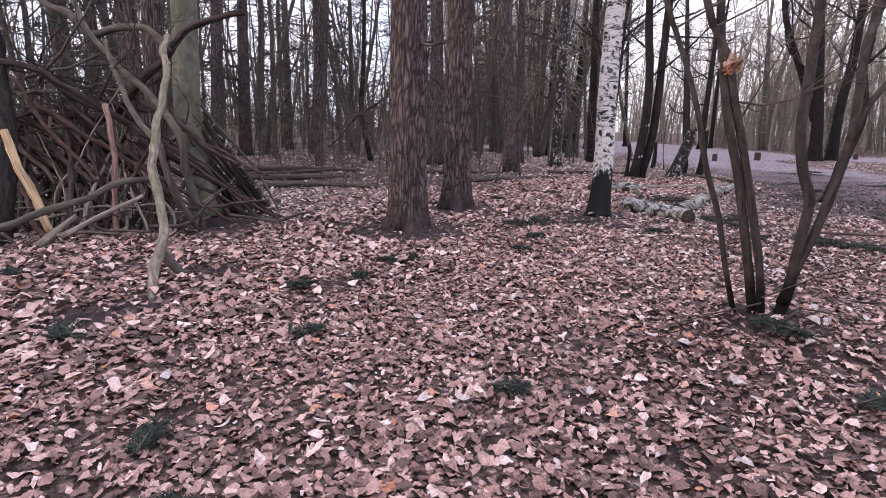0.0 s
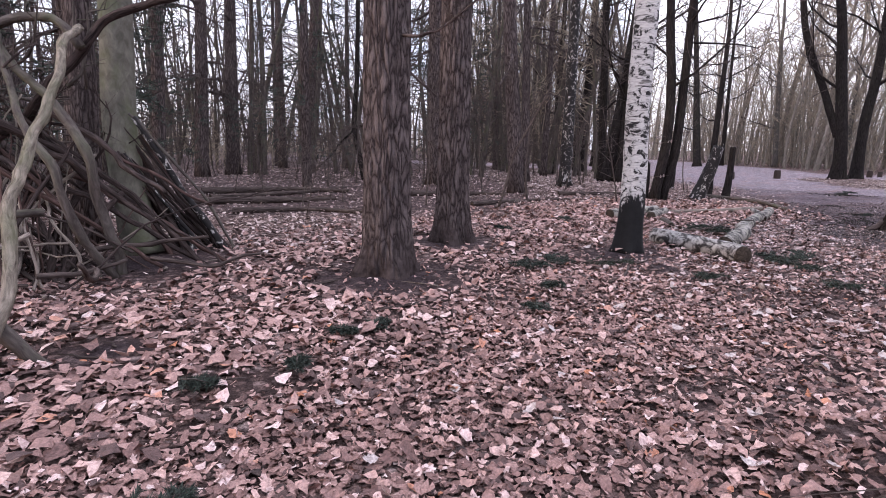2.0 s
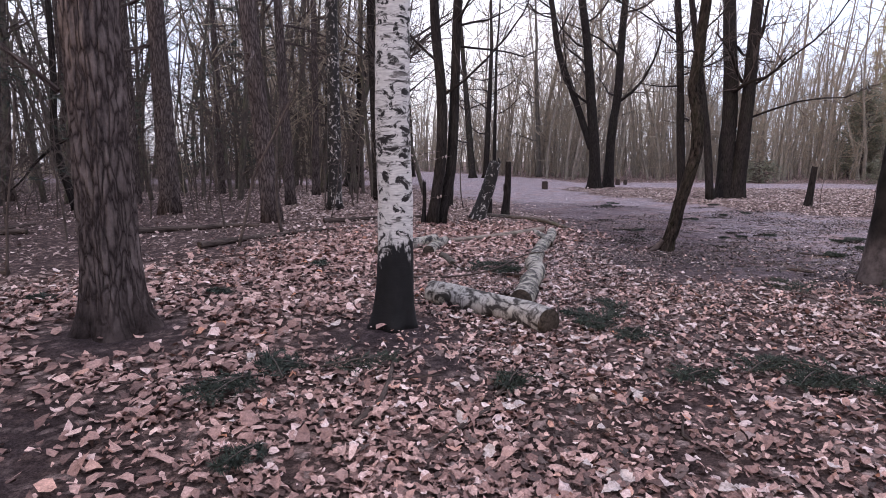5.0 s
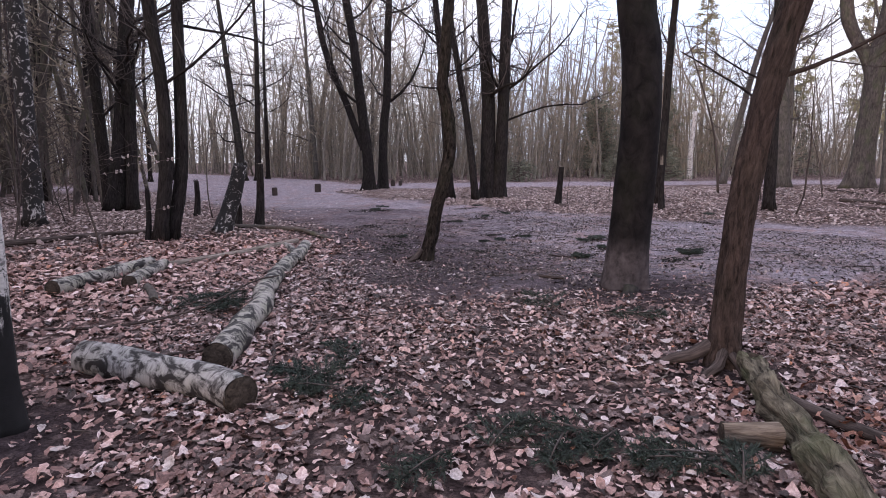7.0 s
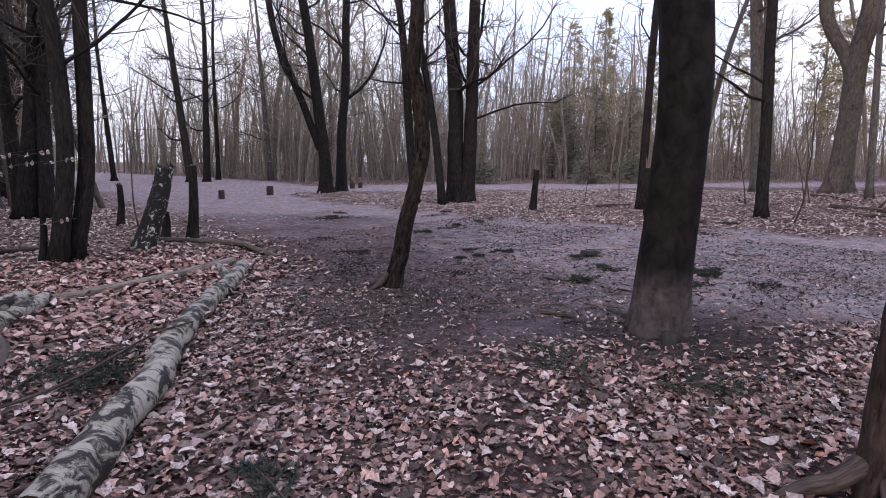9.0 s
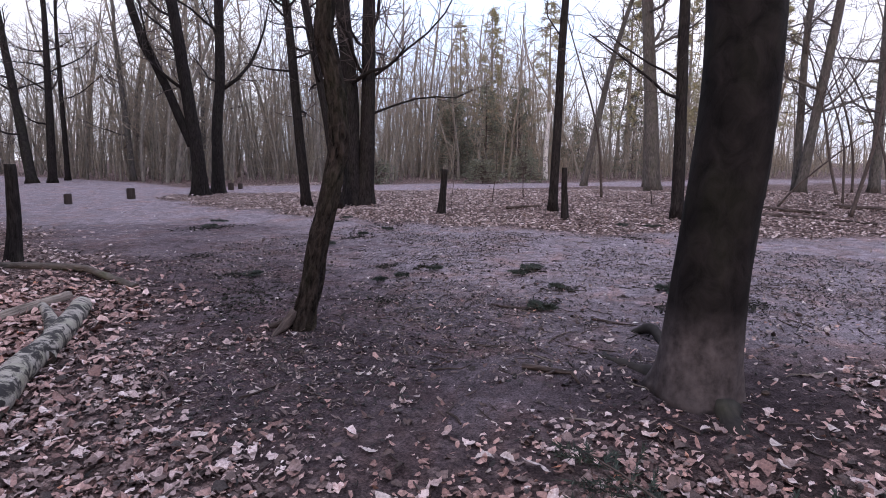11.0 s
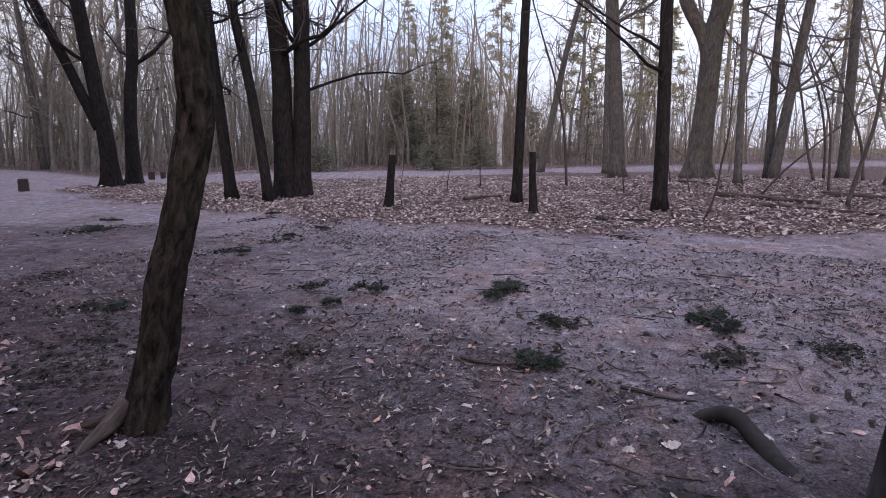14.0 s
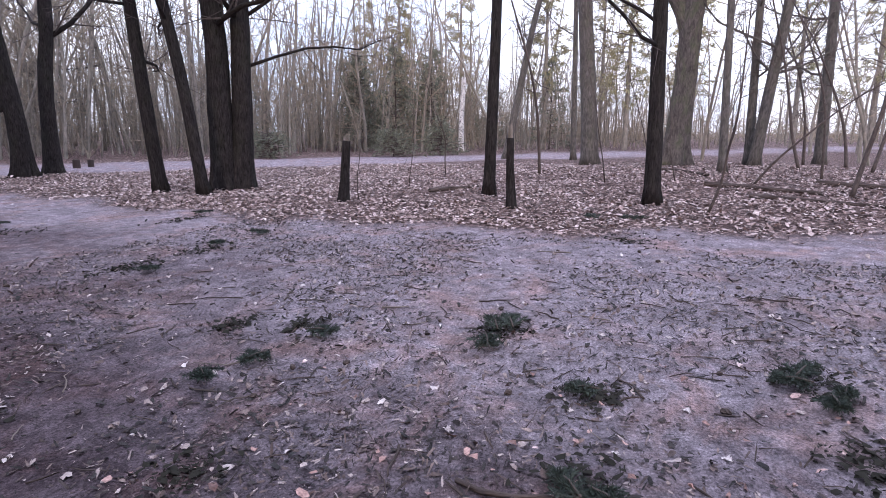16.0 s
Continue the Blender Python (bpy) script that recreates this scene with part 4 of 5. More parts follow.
# beech roots
for pts, r0, r1 in (([(8.55, 9.1, 0.2), (8.75, 9.4, 0.14), (8.9, 9.75, 0.12), (8.95, 9.95, 0.08)], 0.08, 0.025), ([(8.65, 9.05, 0.18), (9.1, 9.2, 0.1), (9.55, 9.45, 0.15), (9.72, 9.6, 0.2), (9.8, 9.75, 0.12), (9.82, 9.85, 0.03)], 0.06, 0.04), ([(8.2, 8.75, 0.2), (7.95, 8.65, 0.14), (7.7, 8.7, 0.08)], 0.1, 0.03), ([(6.7, 7.12, 0.3), (6.58, 7.22, 0.22), (6.5, 7.3, 0.2), (6.38, 7.42, 0.12)], 0.06, 0.022), ([(6.7, 7.02, 0.28), (6.55, 6.99, 0.2), (6.42, 7.0, 0.18), (6.3, 7.03, 0.1)], 0.05, 0.018), ([(6.72, 6.96, 0.26), (6.64, 6.86, 0.2), (6.55, 6.78, 0.13)], 0.05, 0.02), ([(8.15, 12.48, 0.24), (8.02, 12.5, 0.13), (7.9, 12.47, 0.1), (7.82, 12.44, 0.06)], 0.065, 0.02), ([(8.17, 12.5, 0.2), (8.08, 12.66, 0.11), (8.0, 12.8, 0.06)], 0.05, 0.02)):
    line = curve(pts, 0.05)
    acc = Acc()
    o = Vector(pts[0])
    acc.tube([p - o for p in line], [r0 + (r1 - r0) * i / (len(line) - 1) for i in range(len(line))], 12, True, lambda i, t, p: 1 + 0.35 * noise.noise(p * 9) + 0.2 * noise.noise(p * 23 + Vector((t, 0, 0))))
    rt = tagged(new("tree_root", acc.mesh("tree_root", M_BEECH if pts[0][0] > 8.19 else M_DEAD)), "gnarled exposed tree root at the trunk's foot", "root", "tree roots")
    rt.location = o


# ---- the stick den ----
def stick(pts, r, mat, label, r1=None, sides=8, name="den_stick", kink=0.045):
    o = Vector(pts[0])
    line = curve(pts, 0.09)
    acc, seed = Acc(), float(rng.uniform(0, 40))
    r1 = r * 0.6 if r1 is None else r1
    line = [p + noise.noise_vector(p * 1.9 + Vector((seed, 0, 0))) * kink + noise.noise_vector(p * 5 + Vector((0, seed, 0))) * kink * 0.4 for p in line]
    acc.tube([p - o for p in line], [r + (r1 - r) * i / max(1, len(line) - 1) for i in range(len(line))], sides, True, lambda i, t, p: 1 + 0.3 * noise.noise(Vector((math.cos(t) + seed, math.sin(t), p.length * 4))) + 0.15 * noise.noise(Vector((seed, t, p.length * 14))))
    ob = tagged(new(name, acc.mesh(name, mat)), label, "stick", "sticks of the den")
    ob.location = o
    return ob


DARK, GREYL = "dark weathered stick leaning in the den", "crooked grey branch leaning in the den"
stick([(-2.68, 8.0, 3.06), (-3.38, 8.0, 2.88), (-3.71, 7.95, 2.52), (-4.09, 7.95, 2.14), (-4.78, 8.2, 1.65), (-5.61, 8.4, 1.64), (-6.69, 8.6, 1.6), (-8.4, 8.9, 1.4)], 0.04, M_STICK, "thick dark ridge limb of the den", 0.085, 12)
stick([(-5.9, 8.3, 3.5), (-5.57, 8.2, 3.19), (-5.13, 8.1, 3.0), (-4.82, 8.0, 2.73), (-4.37, 7.95, 2.83), (-3.98, 7.9, 2.79), (-3.68, 7.85, 2.5)], 0.05, M_GREY, GREYL, 0.045, 10)
stick([(-3.26, 7.5, 0.1), (-3.31, 7.4, 0.74), (-3.39, 7.3, 1.4), (-3.78, 7.5, 1.86), (-4.27, 7.7, 2.26), (-4.88, 8.0, 2.87), (-5.25, 8.3, 3.44)], 0.055, M_GREY, GREYL, 0.035, 10)
stick([(-3.2, 7.3, 0.12), (-3.36, 6.95, 0.79), (-3.45, 6.85, 1.27), (-3.73, 7.05, 1.57), (-4.11, 7.35, 2.02), (-4.48, 7.7, 2.6)], 0.042, M_GREY, GREYL, 0.03, 10)
stick([(-3.4, 8.4, 0.7), (-3.89, 8.2, 1.06), (-4.11, 7.95, 1.42), (-4.53, 7.6, 1.75), (-4.96, 7.4, 2.05), (-5.23, 7.3, 2.22), (-6.2, 7.3, 2.34), (-7.4, 7.6, 2.2)], 0.035, M_STICK, "long dark pole lying on the den", 0.05)
stick([(-2.37, 4.35, 0.03), (-2.46, 4.7, 0.28), (-2.57, 5.1, 0.61), (-2.87, 5.6, 1.09), (-3.07, 6.1, 1.48), (-3.18, 6.7, 2.05), (-3.49, 7.3, 2.47), (-3.7, 7.9, 2.7)], 0.044, bark("mossy_pale_bark", (0.07, 0.058, 0.046), (0.34, 0.29, 0.24), 0.22, 28, 0.03, 0.7), "tall crooked pale branch propped before the den", 0.04, 14)
stick([(-2.55, 4.95, 0.4), (-2.4, 5.0, 0.18), (-2.25, 5.05, 0.06)], 0.05, M_GREY, "short grey branch on the ground", 0.04)
stick([(-4.0, 6.75, 0.08), (-4.02, 6.9, 0.78), (-4.09, 7.0, 1.26), (-4.28, 7.25, 1.78)], 0.036, M_RED, "reddish peeled stick leaning in the den", 0.035)
stick([(-4.4, 6.2, 0.3), (-4.66, 6.3, 0.82), (-4.86, 6.4, 1.1), (-5.14, 6.6, 1.42)], 0.045, M_YELLOW, "broken branch with fresh yellow wood", 0.05)
stick([(-5.4, 5.3, 0.2), (-4.72, 5.75, 0.42), (-4.44, 6.0, 0.55), (-4.05, 6.3, 0.68), (-3.86, 6.6, 0.82), (-3.6, 6.9, 0.87)], 0.045, M_GREY, "smooth grey limb lying across the den's front", 0.04, 10)
stick([(-4.45, 6.0, 0.2), (-4.2, 6.3, 0.48)], 0.05, M_PALE, "pale broken branch end in the den")
stick([(-4.2, 6.0, 0.3), (-3.99, 6.2, 0.46), (-3.6, 6.7, 0.7)], 0.035, M_PALE, "pale broken branch end in the den")
stick([(-5.0, 6.1, 0.05), (-5.1, 6.5, 0.8), (-5.4, 7.0, 1.7), (-5.7, 7.4, 2.6), (-6, 7.8, 4)], 0.12, M_OAK, "dark trunk standing in the den", 0.08, 12)
stick([(-3.76, 8.88, 1.83), (-3.4, 8.9, 1.25), (-3.04, 8.94, 0.66), (-2.7, 8.98, 0.12)], 0.036, M_BIRCHDARK, "dark birch pole with white bark patches leaning on the tree", 0.044, 10, kink=0.02)
stick([(-3.8, 8.86, 1.88), (-3.25, 8.9, 1.25), (-2.88, 8.95, 0.75), (-2.6, 9.0, 0.1)], 0.016, M_GREY, "thin grey stick leaning on the tree", 0.02, kink=0.03)
for i in range(46):  # right flank: straight poles side by side against the tree
    t = rng.uniform(0, 1) ** 0.8
    b = Vector((-3.72 + 1.02 * t + rng.normal(0, 0.06), 8.72 + 0.3 * t + rng.uniform(-0.1, 0.5), 0.08))
    top = Vector((-3.86 + rng.normal(0, 0.07), 9.0 + rng.normal(0, 0.14), 0.1 + rng.uniform(1.3, 1.75) * (0.35 + 0.65 * t)))
    mid = (b + top) / 2 + Vector(rng.normal(0, 0.025, 3))
    stick([b, mid, top + (top - b) * rng.uniform(0, 0.08)], 0.012 + 0.034 * rng.uniform(0, 1) ** 1.6, (M_STICK, M_DEAD, M_STICK, M_REDBROWN, M_DEAD, M_STICK, M_BIRCHDARK, M_REDBROWN)[i % 8], DARK, kink=0.018)
for i in range(46):  # long poles sloping down towards the tree
    x = rng.uniform(-7.2, -4.3)
    a = Vector((x, 8.1 + rng.normal(0, 0.3), rng.uniform(1.2, 2.2)))
    run = rng.uniform(1.2, 2.6)
    b = Vector((x + run, 7.7 + rng.normal(0, 0.35), max(0.1, a.z - run * rng.uniform(0.45, 0.85))))
    stick([a, a.lerp(b, 0.5) + Vector(rng.normal(0, 0.05, 3)), b], rng.uniform(0.012, 0.045), (M_STICK, M_REDBROWN, M_DEAD, M_STICK, M_REDBROWN)[i % 5], "dark pole sloping across the den", kink=0.05)
for i in range(140):  # the long left flank, leaning on the ridge limb
    x = rng.uniform(-7.6, -3.6)
    lean = rng.normal(-0.5, 0.75)
    b = Vector((x + 0.25, rng.uniform(6.3, 7.7), 0.08))
    hgt = rng.uniform(0.9, 2.2) * (1.0 if x < -4.2 else 0.8)
    top = Vector((x + lean, 8.2 + rng.normal(0, 0.25), 0.1 + hgt))
    mid = (b + top) / 2 + Vector(rng.normal(0, 0.09, 3))
    q = b.lerp(mid, 0.5) + Vector(rng.normal(0, 0.05, 3))
    stick([b, q, mid, top], 0.008 + 0.045 * rng.uniform(0, 1) ** 2.2, (M_STICK, M_REDBROWN, M_DEAD, M_GREY, M_STICK, M_REDBROWN, M_STICK, M_PALE)[i % 8], DARK if i % 8 not in (3, 7) else GREYL)
for i in range(34):  # brittle branches sticking up through the frame
    p = Vector((rng.uniform(-6.8, -3.7), rng.uniform(7.4, 8.8), rng.uniform(1.2, 2.4)))
    ob = thing("den_branch", p, "brittle forked branch caught in the den", "branch", "branches of the den")
    acc, tw, q, r, n = Acc(), Acc(), Vector((0, 0, 0)), rng.uniform(0.012, 0.03), rng.uniform(0.8, 1.8)
    d, pts = Vector((rng.normal(-0.2, 0.7), rng.normal(0, 0.4), rng.uniform(-0.2, 0.9))).normalized(), [q]
    for _ in range(5):
        d = sway(d, 0.22)
        q = q + d * n / 5
        pts.append(q)
        grow(tw, q - d * n / 10, sway(d, 0.7), n * rng.uniform(0.2, 0.5), r * 0.45, 1, 0.02, 3, 5, 0.3)
    mat = (M_STICK, M_GREY, M_STICK)[i % 3]
    acc.tube(pts, [r * (1 - 0.14 * k) for k in range(6)], 7)
    part("stem", acc, mat, ob)
    part("twig_spray", tw, mat, ob, kind="stuff")
for i in range(46):  # tangle at its foot
    p = Vector((rng.uniform(-6.5, -2.6), rng.uniform(5.9, 7.6), 0.1 + rng.uniform(0, 0.35)))
    d = Vector((rng.normal(0, 1), rng.normal(0, 0.6), rng.normal(0.05, 0.18))).normalized() * rng.uniform(0.5, 1.6)
    q = p + d
    q.z = max(q.z, 0.12)
    stick([p, (p + q) / 2 + Vector(rng.normal(0, 0.06, 3)), q], rng.uniform(0.01, 0.03), (M_DEAD, M_GREY, M_PALE)[i % 3], "loose stick in the tangle at the den's foot")


# ---- woods all round, and the far edge ----
def blocked(x, y):
    """True where the walker's clearing, road and built trees leave no room."""
    return float(bareness(x, y)) > 0.15


def wood(name, label, spots, mats, heights, radii, limbs, limb_len, level, kids, lift, z_low=0.25):
    acc, tw = Acc(), Acc()
    for x, y in spots:
        u = rng.uniform(0, 1)
        h, r = heights[0] + (heights[1] - heights[0]) * u, radii[0] + (radii[1] - radii[0]) * (0.25 + 0.75 * u) * rng.uniform(0.5, 1)
        p, d = on(x, y, -0.05), Vector((rng.normal(0, 0.1), rng.normal(0, 0.1), 1)).normalized()
        pts = [p]
        for _ in range(6):
            d = sway(d, 0.075)
            pts.append(pts[-1] + d * h / 6)
        acc.tube(pts, [r * (1 - 0.13 * i) for i in range(7)], 6, False)
        for _ in range(limbs):
            t = rng.uniform(z_low, 1.0) * 6
            i = min(5, int(t))
            a = rng.uniform(0, 6.283)
            grow(tw, pts[i].lerp(pts[i + 1], t - i), Vector((math.cos(a), math.sin(a), rng.uniform(0.1, 1.0))).normalized(), rng.uniform(*limb_len), max(0.012, r * 0.3), level, lift, kids)
    ob = tagged(new(name, acc.mesh(name, mats[0])), label, "woods", kind="stuff")
    part("branch_work", tw, mats[1], ob, kind="stuff")
    return ob


def scatter(n, box, ok):
    out = []
    while len(out) < n:
        x, y = rng.uniform(box[0], box[2]), rng.uniform(box[1], box[3])
        if ok(x, y):
            out.append((x, y))
    return out


across = lambda x, y: 0.57 * x + 0.82 * y


def tree_line():
    """The close-set trunks and fine crowns of the deep woods, right round the place."""
    acc, tw = Acc(), Acc()
    for i in range(3600):
        a, d = rng.uniform(0, 2 * math.pi), rng.uniform(70, 140)
        x, y = 8 + d * math.cos(a), 10 + d * math.sin(a)
        h, r = (rng.uniform(7, 15), rng.uniform(0.05, 0.17)) if i % 2 else (rng.uniform(1.5, 6), rng.uniform(0.04, 0.1))
        if -0.7 < a < 0.5 or a > 5.6:  # lower woods to the east
            h *= 0.6
        dx, dy = rng.normal(0, 0.1 * h, 2)
        line = [Vector((x, y, 0)), Vector((x + dx * 0.3, y + dy * 0.3, h * 0.45)), Vector((x + dx, y + dy, h))]
        acc.tube(line, [r, r * 0.7, r * 0.15], 4, False)
        if math.cos(a - 0.85) < 0.1:  # crowns only where the walk looks
            continue
        for _ in range(12):
            t = rng.uniform(0.15, 1.0)
            p = line[0].lerp(line[1], t / 0.45) if t < 0.45 else line[1].lerp(line[2], (t - 0.45) / 0.55)
            v = Vector((rng.normal(0, 1), rng.normal(0, 1), rng.uniform(0.2, 1.6))).normalized() * rng.uniform(0.9, 2.6)
            tw.tube([p, p + v], [0.035, 0.014], 3, False)
    ob = tagged(new("deep_woods", acc.mesh("deep_woods", M_HAZEBARK)), "distant close-set bare trunks of the deep woods", "woods", kind="stuff")
    part("branch_work", tw, M_HAZETWIG, ob, kind="stuff")


tree_line()
# the far stands get their haze from the paled bark and twig colours
wood("far_woods", "dense stand of thin bare young trees past the road", scatter(760, (2, 8, 85, 95), lambda x, y: 48 < across(x, y) < 84 and not blocked(x, y) and (y > 0.55 * x or rng.uniform() < 0.4)), (M_HAZEBARK, M_HAZETWIG), (4.5, 15), (0.04, 0.15), 12, (1.2, 2.8), 1, 4, 0.12, 0.1)
wood("far_woods", "tall bare crowns beyond the sandy road", scatter(46, (-2, 30, 30, 78), lambda x, y: 45.5 < across(x, y) < 66 and not blocked(x, y)), (M_HAZEBARK, M_HAZETWIG), (13, 20), (0.08, 0.2), 24, (1.4, 3.6), 1, 4, 0.15, 0.22)
wood("far_woods", "thicket of thin bare poles at the wood's edge", scatter(260, (8, 12, 75, 80), lambda x, y: 47.5 < across(x, y) < 58 and not blocked(x, y)), (M_HAZEBARK, M_HAZETWIG), (4, 9), (0.02, 0.05), 9, (0.6, 1.6), 1, 4, 0.15, 0.1)
wood("far_woods", "open wood of bare trees past the clearing", scatter(34, (33, -14, 75, 26), lambda x, y: across(x, y) < 46 and not blocked(x, y) and (x - 28.6) ** 2 + (y - 12) ** 2 > 9), (M_HAZEBARK, M_HAZETWIG), (6, 13), (0.04, 0.12), 16, (1.2, 3.0), 1, 4, 0.12, 0.15)
# grey instead of dark bark here: the haze behind the firs, done in colour
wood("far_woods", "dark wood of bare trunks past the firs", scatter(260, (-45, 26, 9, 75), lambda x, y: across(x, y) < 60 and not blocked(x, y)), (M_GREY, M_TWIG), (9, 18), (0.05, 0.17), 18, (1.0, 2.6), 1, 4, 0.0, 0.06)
wood("far_woods", "bare trees with fine crowns past the road bend", scatter(60, (0, 26, 12, 62), lambda x, y: not blocked(x, y) and y > 30 - x), (M_GREY, M_HAZETWIG), (10, 17), (0.05, 0.13), 24, (1.2, 2.8), 1, 4, 0.1, 0.12)
wood("near_woods", "dark wood of bare trunks beside the den", scatter(60, (-32, 6, -9, 28), lambda x, y: x < -9.5 - 0.1 * y), (M_FIR, M_TWIG), (12, 18), (0.08, 0.22), 16, (0.8, 2.2), 1, 4, -0.05, 0.1)
# never in view: added to close the place and hold off the low sun
wood("near_woods", "unseen wood of bare trees behind the start, added to block sun", scatter(150, (-50, -40, 40, -5), lambda x, y: not blocked(x, y) and y < -6 - 0.1 * abs(x)), (M_OAK, M_TWIG), (12, 18), (0.1, 0.25), 5, (1.5, 3.2), 1, 4, 0.1, 0.25)
wood("brushwood", "brown undergrowth along the far edge of the road", scatter(330, (6, 10, 85, 85), lambda x, y: 47.5 < across(x, y) < 75 and not blocked(x, y)), (M_HAZETWIG, M_HAZETWIG), (1.0, 3.2), (0.015, 0.03), 10, (0.5, 1.3), 1, 4, 0.05, 0.05)
wood("brushwood", "grey undergrowth in the dark wood", scatter(220, (-45, 30, 10, 75), lambda x, y: across(x, y) < 62 and not blocked(x, y)), (M_HAZETWIG, M_HAZETWIG), (1.0, 4.0), (0.015, 0.035), 10, (0.6, 1.6), 1, 4, 0.05, 0.05)
wood("brushwood", "low tangle of bare undergrowth among the firs", scatter(190, (-24, 13, 5, 40), lambda x, y: y > 14 + 0.25 * x), (M_TWIG, M_TWIG), (1.2, 4.5), (0.01, 0.03), 9, (0.5, 1.4), 1, 4, 0.0, 0.1)


# ---- evergreens ----
def needles(acc, p, d, length, n, size):
    """A spray of needles round a twig."""
    for i in range(n):
        o = p + d * length * rng.uniform(0, 1)
        a = (sway(d, 0.75)) * size * rng.uniform(0.7, 1.2)
        b = a.cross(Vector(rng.normal(0, 1, 3))).normalized() * size * 0.09
        acc.add((o - b, o + b, o + a), ((0, 1, 2),))


def conifer(x, y, h, r, crown, mat, label, reach, tufts, size, name="pine_tree"):
    foot = on(x, y, -0.05)
    ob = thing(name, foot, label, "tree", "evergreens")
    acc = Acc()
    acc.tube([(0, 0, 0), (0.05, 0, h * 0.5), (0, 0.05, h)], [r, r * 0.7, 0.02], 8, False)
    part("trunk", acc, M_HAZEBARK if mat is M_SUNPINE else M_FIR, ob)
    br, nd = Acc(), Acc()
    z = crown
    while z < h - 0.2:
        k = 1 - (z - crown) / (h - crown)
        for _ in range(5):
            a, n = rng.uniform(0, 6.283), (0.25 + reach * k) * rng.uniform(0.6, 1.1)
            d = Vector((math.cos(a), math.sin(a), rng.uniform(-0.25, 0.25))).normalized()
            p = Vector((0, 0, z + rng.uniform(-0.2, 0.2)))
            br.tube([p, p + d * n], [0.02, 0.006], 3, False)
            for j in range(tufts):
                q = p + d * n * rng.uniform(0.3, 1.0) + Vector(rng.normal(0, 0.12, 3))
                needles(nd, q, sway(d, 0.4), 0.35, 12, size)
        z += h * 0.045
    part("branch_work", br, M_TWIG, ob, kind="stuff")
    part("needles", nd, mat, ob, kind="stuff", smooth=False)
    return ob


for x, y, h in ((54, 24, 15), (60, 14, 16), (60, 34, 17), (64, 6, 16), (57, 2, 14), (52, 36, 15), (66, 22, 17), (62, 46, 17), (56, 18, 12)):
    conifer(x, y, h, 0.22, h * 0.3, M_SUNPINE, "tall sunlit pine at the far wood's edge", 2.4, 6, 0.34)
for x, y, h in ((-8, 16, 13), (-4.5, 20, 14), (-2, 26, 14), (-13, 24, 15), (-6, 35, 15), (0.5, 32, 14), (-16, 17, 14), (-11, 38, 15), (2.5, 37, 14), (-6.2, 11.6, 12), (-9.4, 12.2, 13)):
    conifer(x, y, h, 0.16, 1.5, M_NEEDLE, "dark spruce in the fir stand", 2.0, 6, 0.16, "spruce_tree")
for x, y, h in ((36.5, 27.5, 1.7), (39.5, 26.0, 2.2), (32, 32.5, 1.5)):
    conifer(x, y, h, 0.05, 0.1, M_HAZENEEDLE, "small spruce in hazed grey-green at the road's far edge", 1.5, 3, 0.2, "young_spruce")
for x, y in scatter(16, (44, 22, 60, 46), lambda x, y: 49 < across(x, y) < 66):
    conifer(x, y, rng.uniform(4, 8.5), 0.08, 0.6, M_HAZENEEDLE, "hazy grey-green young spruce in the thicket", 1.7, 3, 0.3, "young_spruce")


# ---- fallen fir sprigs, cones and twigs ----
def sprig(x, y, size, turn):
    foot = on(x, y, 0.045)
    ob = thing("fir_sprig", foot, "fallen dark green fir twig with needles", "twig", "fir sprigs")
    br, nd = Acc(), Acc()
    d0 = Vector((math.cos(turn), math.sin(turn), 0.06))
    br.tube([Vector((0, 0, 0.01)), d0 * size * 0.5 + Vector((0, 0, 0.02)), d0 * size], [0.006, 0.005, 0.002], 5)
    for i in range(13):
        p = d0 * size * (0.05 + 0.07 * i)
        s = d0.cross(Vector((0, 0, 1))) * (1 if i % 2 else -1)
        d = (d0 * rng.uniform(0.4, 1.2) + s * rng.uniform(0.4, 1.2) + Vector((0, 0, rng.uniform(-0.05, 0.15)))).normalized()
        n = size * rng.uniform(0.25, 0.75) * (1 - 0.055 * i)
        br.tube([p, p + d * n], [0.003, 0.001], 3, False)
        needles(nd, p, d, n, 60, 0.045)
    needles(nd, Vector((0, 0, 0.01)), d0, size, 60, 0.035)
    part("stem", br, M_TWIG, ob)
    part("needles", nd, M_NEEDLE, ob, kind="stuff", smooth=False)


